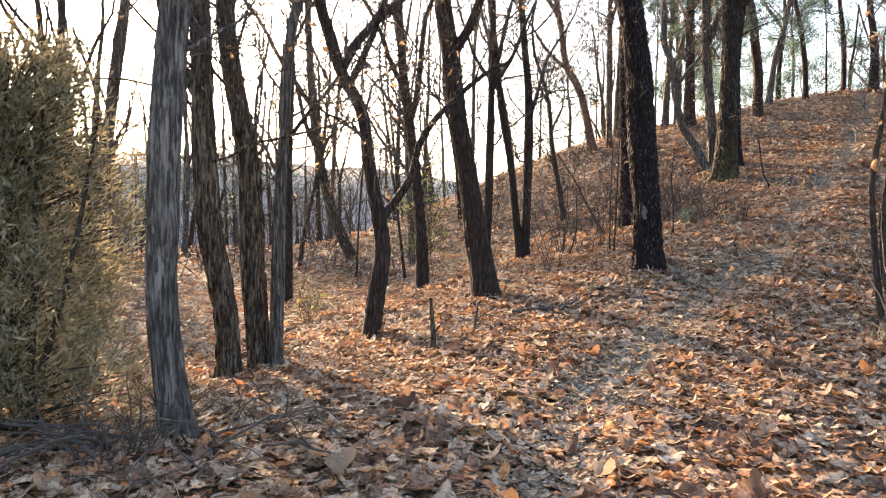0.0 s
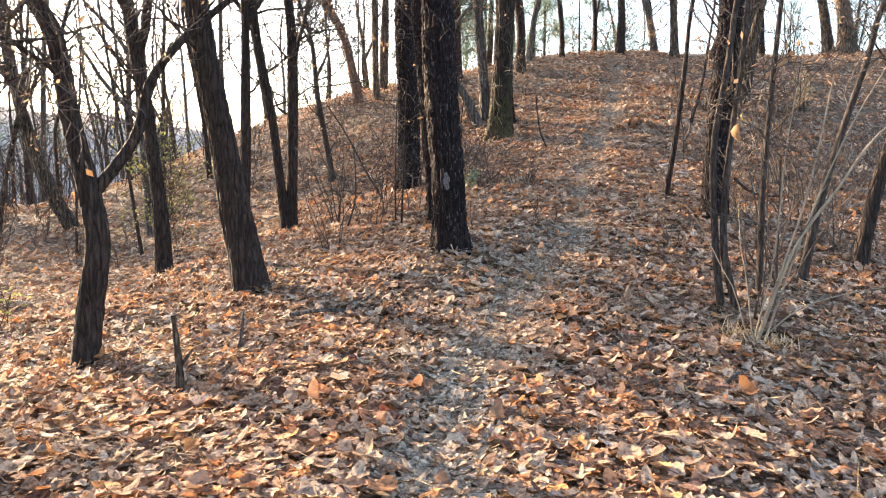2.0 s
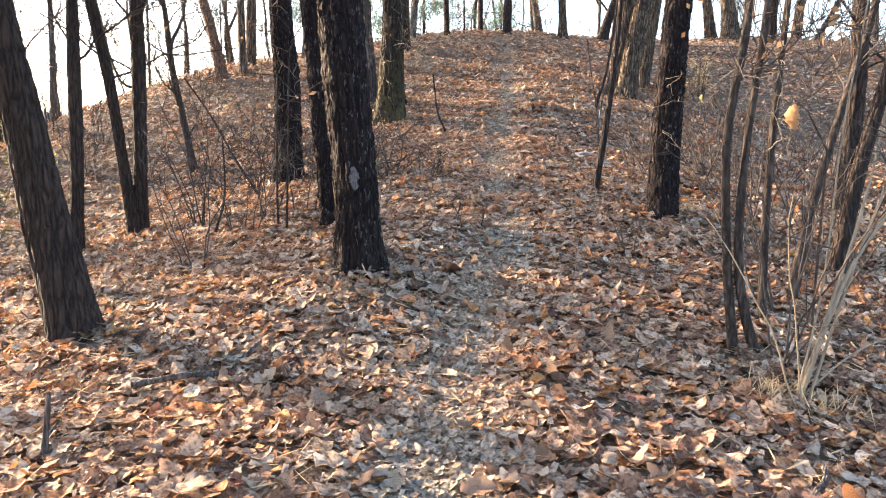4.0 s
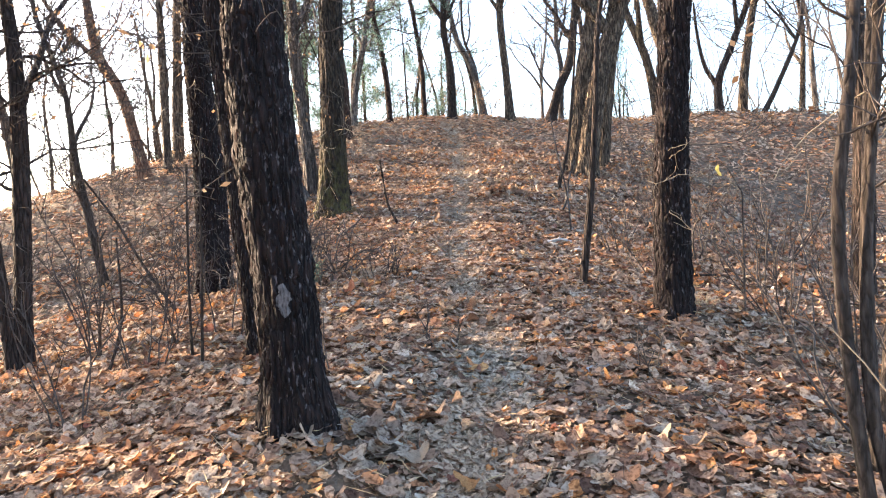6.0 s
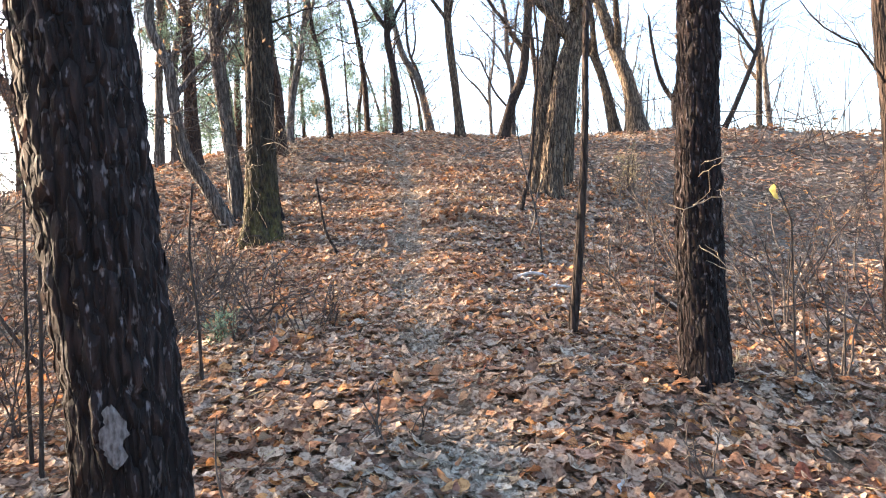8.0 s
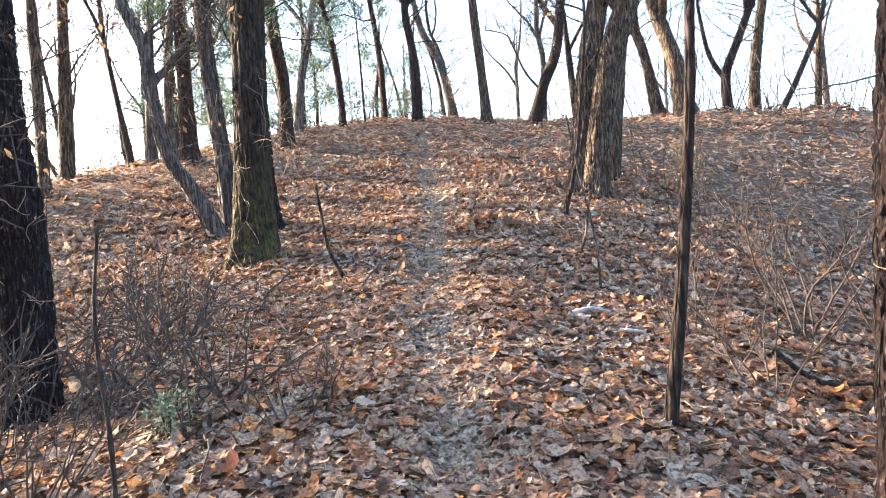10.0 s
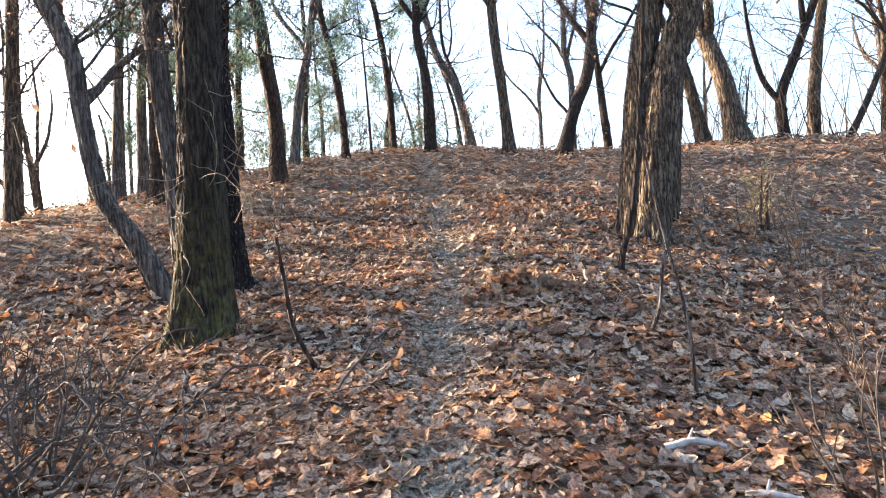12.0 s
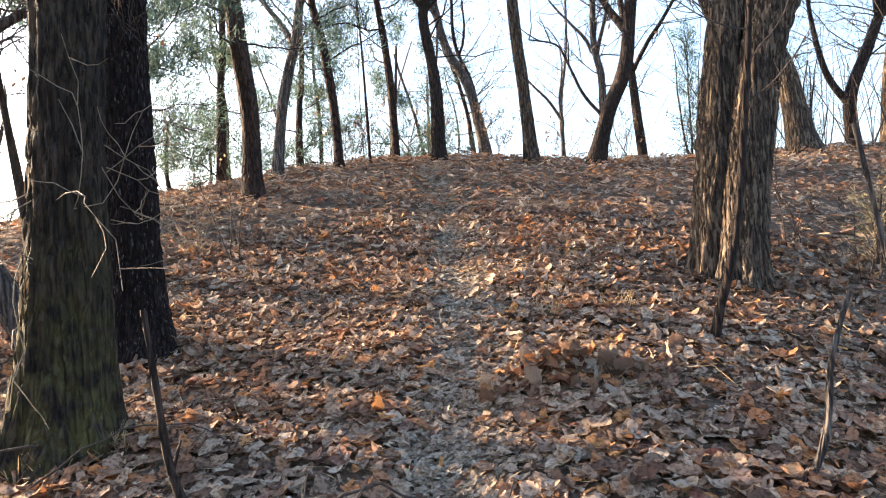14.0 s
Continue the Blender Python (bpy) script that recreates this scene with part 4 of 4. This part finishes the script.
def bark_scar():
    """The pale patch on the nearest black trunk."""
    a0, rows, cols = math.atan2(-4.4, -1.9), 14, 9
    v = []
    for i in range(rows):
        s = i / (rows - 1) * 2 - 1
        for j in range(cols):
            q = (j / (cols - 1) * 2 - 1) * math.sqrt(max(0.02, 1 - s * s)) * (1 + 0.18 * math.sin(i * 1.1) + 0.15 * math.sin(i * 2.7 + j))
            a = a0 + q * 0.17 + 0.03 * math.sin(i * 0.9)
            v.append((-0.022 + 0.192 * math.cos(a), 0.01 + 0.192 * math.sin(a), 0.72 + s * 0.085 + 0.006 * math.sin(j * 2.9 + i)))
    f = [(i * cols + j, i * cols + j + 1, (i + 1) * cols + j + 1, (i + 1) * cols + j) for i in range(rows - 1) for j in range(cols - 1)]
    v = np.array(v)
    for ob in bpy.data.objects:
        if ob.parent is None and ob.name.startswith("tree") and abs(ob.location.x - 2.54) < 0.01 and abs(ob.location.y - 9.32) < 0.01:
            piece("bark_scar", v, f, SCAR, ob, "pale grey scar")


bark_scar()


def grass(x, y, count, height, label, seed):
    rng = np.random.default_rng(seed)
    root = tagged(new("grass_tuft"), label, "grass", "dry grass tufts")
    root.location = (x, y, land1(x, y))
    b = Blades()
    az = rng.uniform(0, 6.28, count)
    way = unit(np.stack([np.cos(az) * 0.6, np.sin(az) * 0.6, rng.uniform(0.2, 1.1, count)], -1))
    at = np.stack([rng.normal(0, 0.07, count), rng.normal(0, 0.07, count), np.zeros(count)], -1)
    b.add(at, way, unit(np.cross(way, (0, 0, 1.0))), rng.uniform(0.4, 1, count) * height, np.full(count, 0.003))
    b.done("grass", STRAW, root, kind="stuff")


for k, (gx, gy) in enumerate(((3.95, 6.4), (3.8, 6.65), (9.5, 16.4), (9.8, 16.7), (10.0, 16.2), (6.35, 9.8), (6.6, 9.85), (6.1, 16.6), (6.5, 16.55), (4.7, 12.8), (13.1, 16.0), (8.9, 15.4))):
    grass(gx, gy, 60, 0.22, "tuft of dry straw-coloured grass in leaves", 40 + k)


def stick(x, y, pts, r, label, mat, name="stick"):
    root = tagged(new(name), label, "branch", "dead sticks on the slope")
    root.location = (x, y, land1(x, y))
    t = Tubes()
    ln = smooth_line(pts, 14)
    t.add(ln, np.linspace(r, r * 0.55, 14) * (1 + 0.12 * np.sin(np.arange(14) * 2.1)), 9)
    t.add(ln[[5, 6]] + np.array([(0, 0, 0), (r * 3, r * 2, r * 2)]), (r * 0.5, r * 0.2), 5)
    t.done("shaft", mat, root)


stick(6.61, 15.27, [(0.03, -0.01, -0.04), (-0.05, 0.02, 0.12), (-0.13, 0.06, 0.34), (-0.17, 0.08, 0.7), (-0.2, 0.09, 1.0)], 0.022, "dark broken stick standing upright beside the trail", BARK["dark"])
stick(-0.05, 7.2, [(0, 0, -0.05), (0, 0, 0.2), (-0.02, 0, 0.5)], 0.03, "short dead stump of a sapling", BARK["oak"])
stick(0.35, 7.9, [(0, 0, -0.03), (0.03, 0, 0.15), (0.05, 0, 0.32)], 0.018, "small grey stub in leaves", BARK["grey"])
stick(7.8, 10.95, [(-0.2, 0.2, 0.3), (-0.05, 0.1, 0.14), (0.1, 0, 0.05), (0.3, -0.2, 0.04)], 0.022, "dark fallen branch resting on the leaves", BARK["dark"])
stick(8.28, 13.25, [(0, 0, -0.04), (-0.03, 0.0, 0.5), (-0.10, 0.08, 1.1), (-0.16, 0.14, 1.7)], 0.014, "thin grey dead stem standing in leaves", BARK["grey"])
stick(8.88, 14.1, [(-0.04, 0.02, -0.03), (0.05, -0.03, 0.12), (0.10, -0.06, 0.3), (0.13, -0.08, 0.55), (0.22, -0.14, 0.85)], 0.02, "twisted grey stick standing in leaves", BARK["grey"])
stick(7.5, 12.35, [(-0.02, 0.06, 0.03), (0.0, -0.04, 0.05), (0.08, -0.16, 0.03)], 0.022, "short pale peeled piece of wood", PALE, "wood_scrap")
stick(7.68, 12.83, [(-0.13, 0.10, 0.03), (0.0, 0, 0.06), (0.12, -0.10, 0.02)], 0.024, "bent pale weathered piece of wood", PALE, "wood_scrap")
stick(4.64, 9.17, [(-0.13, -0.02, 0.03), (-0.02, 0.02, 0.035), (0.1, 0.0, 0.03), (0.15, 0.1, 0.02)], 0.018, "pale weathered stick lying beside the trail", PALE, "wood_scrap")
stick(2.55, 11.26, [(0, 0, -0.03), (0.04, -0.01, 0.84), (0.07, -0.02, 1.59), (0.1, -0.02, 1.83)], 0.013, "thin dark upright shoot in sunlit leaves", BARK["slimgrey"], "shoot")
stick(2.55, 11.55, [(0, 0, -0.03), (0.01, -0.0, 0.74), (0.04, -0.01, 1.57)], 0.013, "thin grey upright shoot beside another", BARK["slimgrey"], "shoot")
stick(3.05, 14.08, [(0, 0, -0.03), (-0.31, 0.06, 0.5), (-0.59, 0.12, 1.07), (-0.9, 0.19, 1.57)], 0.019, "thin dark shoot leaning across the slope", BARK["slimgrey"], "shoot")
stick(1.98, 12.03, [(0, 0, -0.03), (0.14, -0.01, 0.45), (0.14, -0.01, 1.13)], 0.014, "crooked thin bare shoot on the slope", BARK["slimgrey"], "shoot")
stick(2.70, 17.26, [(0, 0, -0.03), (-0.03, 0.0, 0.63), (-0.26, 0.03, 1.5)], 0.053, "short bent dark sapling stem on the slope", BARK["slimgrey"], "shoot")
stick(1.15, 8.3, [(-0.35, 0.1, 0.03), (-0.1, 0, 0.07), (0.15, 0.05, 0.05), (0.4, 0.2, 0.16)], 0.02, "grey fallen branch lying on leaves", BARK["grey"])
stick(3.2, 5.9, [(-0.15, 0, 0.02), (0.0, 0, 0.12), (0.16, 0.12, 0.1)], 0.018, "short grey broken branch on leaves", BARK["grey"])


for cane_line, cane_r in (([(0, 0, -0.03), (0.23, -0.08, 0.66), (0.5, -0.17, 1.08), (0.74, -0.25, 1.45), (1.0, -0.35, 1.68)], 0.014), ([(0.02, 0.03, -0.03), (0.15, -0.05, 0.5), (0.32, -0.10, 1.1), (0.45, -0.15, 1.9)], 0.010),
                          ([(0.05, -0.02, -0.03), (0.3, -0.1, 0.8), (0.55, -0.2, 1.5), (0.8, -0.3, 2.0)], 0.009), ([(-0.03, 0, -0.03), (0.1, -0.03, 0.6), (0.15, -0.05, 1.4), (0.25, -0.08, 2.1)], 0.007), ([(0.04, 0.02, -0.02), (0.3, -0.1, 0.22), (0.65, -0.2, 0.33), (1.0, -0.35, 0.40)], 0.006)):
    stick(3.97, 6.57, cane_line, cane_r, "pale slender cane leaning out of the thicket", CANE, "cane")
stick(3.67, 12.05, [(0, 0, -0.03), (0.0, 0.0, 0.45), (-0.02, 0.03, 0.95), (0.02, 0.0, 1.4)], 0.014, "thin brown upright shoot beside a dry bush", BARK["slimgrey"], "shoot")


# ---- dry leaves ----
def hanging_leaf(x, y, z, size, turn, mat, label, seed):
    """One withered leaf that still hangs from a thin twig."""
    root = tagged(new("hanging_twig"), label, "twig", "withered leaves on twigs")
    root.location = (x, y, z)
    v, f = leaf_template(9, True, 0.9, 0.5, seed)
    ob = piece("leaf", v * size, f, mat, root)
    ob.rotation_euler = (radians(25), radians(75), radians(turn))
    t = Tubes()
    t.add([(0, 0, size * 0.45), (0.05, 0.03, size * 0.8), (0.3, 0.12, 0.05), (0.6, 0.2, -0.15), (0.7, 0.3, land1(x + 0.7, y + 0.3) - z)], (0.002, 0.0025, 0.004, 0.006, 0.009), 5)
    t.done("twig", TWIG, root)

def leaf_template(rows, lobed, curl, fold, seed):
    """A leaf along +x of length 1: rows of three points, a fold along the rib and a curl."""
    rng = np.random.default_rng(seed)
    t = np.linspace(0, 1, rows)
    w = 0.27 * np.sin(np.pi * (0.1 + 0.82 * t)) ** 0.8 if rows > 2 else np.array([0.2, 0.17])
    w = w * rng.uniform(0.85, 1.15, rows)
    if rows > 5:
        w = w * np.where(np.arange(rows) % 2, 1.12, 0.86)
    if lobed:
        w[0], w[-1] = 0.03, 0.06
    z = curl * (t - 0.45) ** 2 * 1.6 + 0.05 * np.sin(t * 7 + seed)
    left = np.stack([t, w, z + fold * w + 0.05 * np.sin(t * 9 + seed * 2)], -1)
    mid = np.stack([t, 0 * t + 0.02 * np.sin(t * 4 + seed), z], -1)
    right = np.stack([t, -w, z + fold * w * 0.8 - 0.04 * np.sin(t * 8 + seed)], -1)
    v = np.stack([left, mid, right], 1).reshape(-1, 3) - (0.5, 0, 0)
    i = np.arange(rows - 1) * 3
    f = np.concatenate([np.stack([i, i + 1, i + 4, i + 3], -1), np.stack([i + 1, i + 2, i + 5, i + 4], -1)])
    return v, f


def leaf_sheet(name, x, y, size, rows, lobed, mat, parent, rng, tilt=0.28, lift=0.05, flat=1.0, label=""):
    """Many dry leaves strewn over the ground, in one mesh."""
    n = len(x)
    e = 0.05
    z = surface(x, y)
    gx, gy = (surface(x + e, y) - z) / e, (surface(x, y + e) - z) / e
    normal = unit(np.stack([-gx, -gy, np.ones(n)], -1) + rng.normal(0, tilt, (n, 3)) * (rng.random((n, 1)) + 0.35))
    a = rng.uniform(0, 2 * np.pi, n)
    heading = np.stack([np.cos(a), np.sin(a), 0 * a], -1)
    u = unit(heading - (heading * normal).sum(-1, keepdims=True) * normal)
    w = np.cross(normal, u)
    at = np.stack([x, y, z + 0.012 + rng.random(n) ** 1.6 * lift], -1)
    kinds = [leaf_template(rows, lobed, c * flat, f * flat, s) for s, (c, f) in enumerate(((0.5, 0.3), (-0.7, 0.5), (0.9, -0.35), (0.2, 0.7), (-0.4, 0.15), (1.3, 0.5), (0.05, -0.5)))]
    which = rng.integers(len(kinds), size=n)
    verts, faces, count = [], [], 0
    for k, (tv, tf) in enumerate(kinds):
        s = which == k
        sc = size[s][:, None, None]
        wide = rng.uniform(0.75, 1.25, (s.sum(), 1, 1))
        p = at[s][:, None] + sc * (tv[None, :, 0:1] * u[s][:, None] + wide * tv[None, :, 1:2] * w[s][:, None] + tv[None, :, 2:3] * normal[s][:, None])
        verts.append(p.reshape(-1, 3))
        faces.append((tf[None] + (np.arange(s.sum()) * len(tv))[:, None, None]).reshape(-1, 4) + count)
        count += p.shape[0] * p.shape[1]
    return piece(name, np.concatenate(verts), np.concatenate(faces), mat, parent, label, smooth=rows > 3, kind="stuff")


WAY = np.array([(-0.5, -1.5), (0.1, 1.0), (0.5, 4.4), (1.5, 6.2), (3.0, 8.5), (4.4, 10.3), (5.8, 12.2), (8.2, 15.5)])


def leaf_litter():
    rng = np.random.default_rng(21)
    root = tagged(new("leaf_litter"), "thick layer of dry curled oak leaves over the whole slope", "fallen leaves")

    def strew(x0, x1, y0, y1, per, near, far, bare=0.0):
        n = int((x1 - x0) * (y1 - y0) * per)
        x, y = rng.uniform(x0, x1, n), rng.uniform(y0, y1, n)
        d = off_line(WAY, x, y)
        keep = (d >= near) & (d < far)
        t = off_line(TRAIL, x, y)
        keep &= rng.random(n) > bare * np.exp(-((t / 0.26) ** 2))
        return x[keep], y[keep]

    x, y = strew(-4, 12, 0.5, 18.5, 430, 0, 2.4, 0.85)
    leaf_sheet("leaf_carpet", x, y, 0.045 + 0.125 * rng.random(len(x)) ** 1.5, 7, True, LEAF, root, rng, 0.15, 0.05, 0.6)
    x, y = strew(-6, 14, 0.5, 22, 290, 2.4, 5.5, 0.85)
    leaf_sheet("leaf_carpet", x, y, 0.05 + 0.11 * rng.random(len(x)) ** 1.3, 4, False, LEAF, root, rng, 0.20, 0.05, 0.8)
    x, y = strew(-12, 20, -1, 28, 130, 5.5, 12, 0.5)
    leaf_sheet("leaf_carpet", x, y, rng.uniform(0.07, 0.15, len(x)), 2, False, LEAF, root, rng, 0.28, 0.06)
    x, y = strew(-24, 28, -4, 40, 26, 12, 36)
    leaf_sheet("leaf_carpet", x, y, rng.uniform(0.14, 0.26, len(x)), 2, False, LEAF, root, rng, 0.35, 0.07)
    x, y = strew(-4, 12, 0.5, 18.5, 330, 0, 3.2, 0.3)
    leaf_sheet("leaf_scrap_carpet", x, y, rng.uniform(0.025, 0.065, len(x)), 2, False, LEAF, root, rng, 0.35, 0.035)
    # crushed scraps in the trodden groove
    n = 32000
    k = rng.integers(0, len(TRAIL) - 1, n)
    p = TRAIL[k] + rng.random((n, 1)) * (TRAIL[k + 1] - TRAIL[k]) + rng.normal(0, 0.155, (n, 2))
    leaf_sheet("crushed_leaf_carpet", p[:, 0], p[:, 1], rng.uniform(0.03, 0.11, n), 3, False, LEAF_WORN, root, rng, 0.14, 0.026, 0.5, "small crushed grey-brown scraps on the trail")
    # straws and broken twigs among the leaves
    for mat, per, label in ((STRAW, 42, "broken pale straws"), (TWIG, 40, "broken dark twigs")):
        x, y = strew(-4, 12, 0.5, 18.5, per, 0, 3.2, 0.3)
        n = len(x)
        a = rng.uniform(0, 2 * np.pi, n)
        e = 0.1
        z = surface(x, y)
        way = unit(np.stack([np.cos(a), np.sin(a), (surface(x + e * np.cos(a), y + e * np.sin(a)) - z) / e + rng.normal(0.05, 0.2, n)], -1))
        b = Blades()
        b.add(np.stack([x, y, z + rng.uniform(0.03, 0.06, n)], -1), way, unit(np.cross(way, rng.normal(0, 1, (n, 3)))), rng.uniform(0.05, 0.24, n), rng.uniform(0.0012, 0.0032, n))
        b.done("straw_scatter" if mat is STRAW else "twig_scatter", mat, root, label, kind="stuff")
    # the larger leaves next to the walker, each by itself
    meshes = []
    for s, (c, f) in enumerate(((0.5, 0.3), (-0.7, 0.5), (0.9, -0.35), (0.2, 0.7), (1.3, 0.5), (-0.3, -0.4))):
        v, q = leaf_template(11, True, c, f, s + 20)
        meshes.append(mesh_np("leaf", v * (1, 1.15, 1), q, LEAF_ONE))
    for i in range(80):
        a, b = rng.normal(0, 0.26), rng.normal(0, 0.11)
        px, py = 8.75 + a * 0.93 + b * 0.36, 15.45 - a * 0.36 + b * 0.93
        ob = new("leaf", meshes[i % 6])
        ob.parent = root
        ob.matrix_local = pose(px, py, float(surface(px, py)) + rng.uniform(0.03, 0.12), rng.normal(0, 45), rng.normal(0, 45), rng.uniform(0, 360)) @ Matrix.Scale(rng.uniform(0.09, 0.16), 4)
    for i in range(250):
        k = rng.integers(1, len(WAY) - 1)
        px, py = WAY[k] + rng.random() * (WAY[k + 1] - WAY[k]) + rng.normal(0, 1.1, 2)
        if py < 1.5:
            px, py = px + 1.0, py + 3.0
        ob = new("leaf", meshes[i % 6])
        ob.parent = root
        ob.matrix_local = pose(px, py, float(surface(px, py)) + rng.uniform(0.045, 0.075), rng.normal(8, 14), rng.normal(-7, 14), rng.uniform(0, 360)) @ Matrix.Scale(rng.uniform(0.10, 0.165), 4)


hanging_leaf(3.6, 6.45, 1.83, 0.13, 40, HANG_ORANGE, "withered orange-brown leaf hanging from a thin twig", 3)
hanging_leaf(5.9, 9.08, 2.16, 0.09, 10, HANG_YELLOW, "single yellow leaf hanging from a thin twig", 4)
leaf_litter()
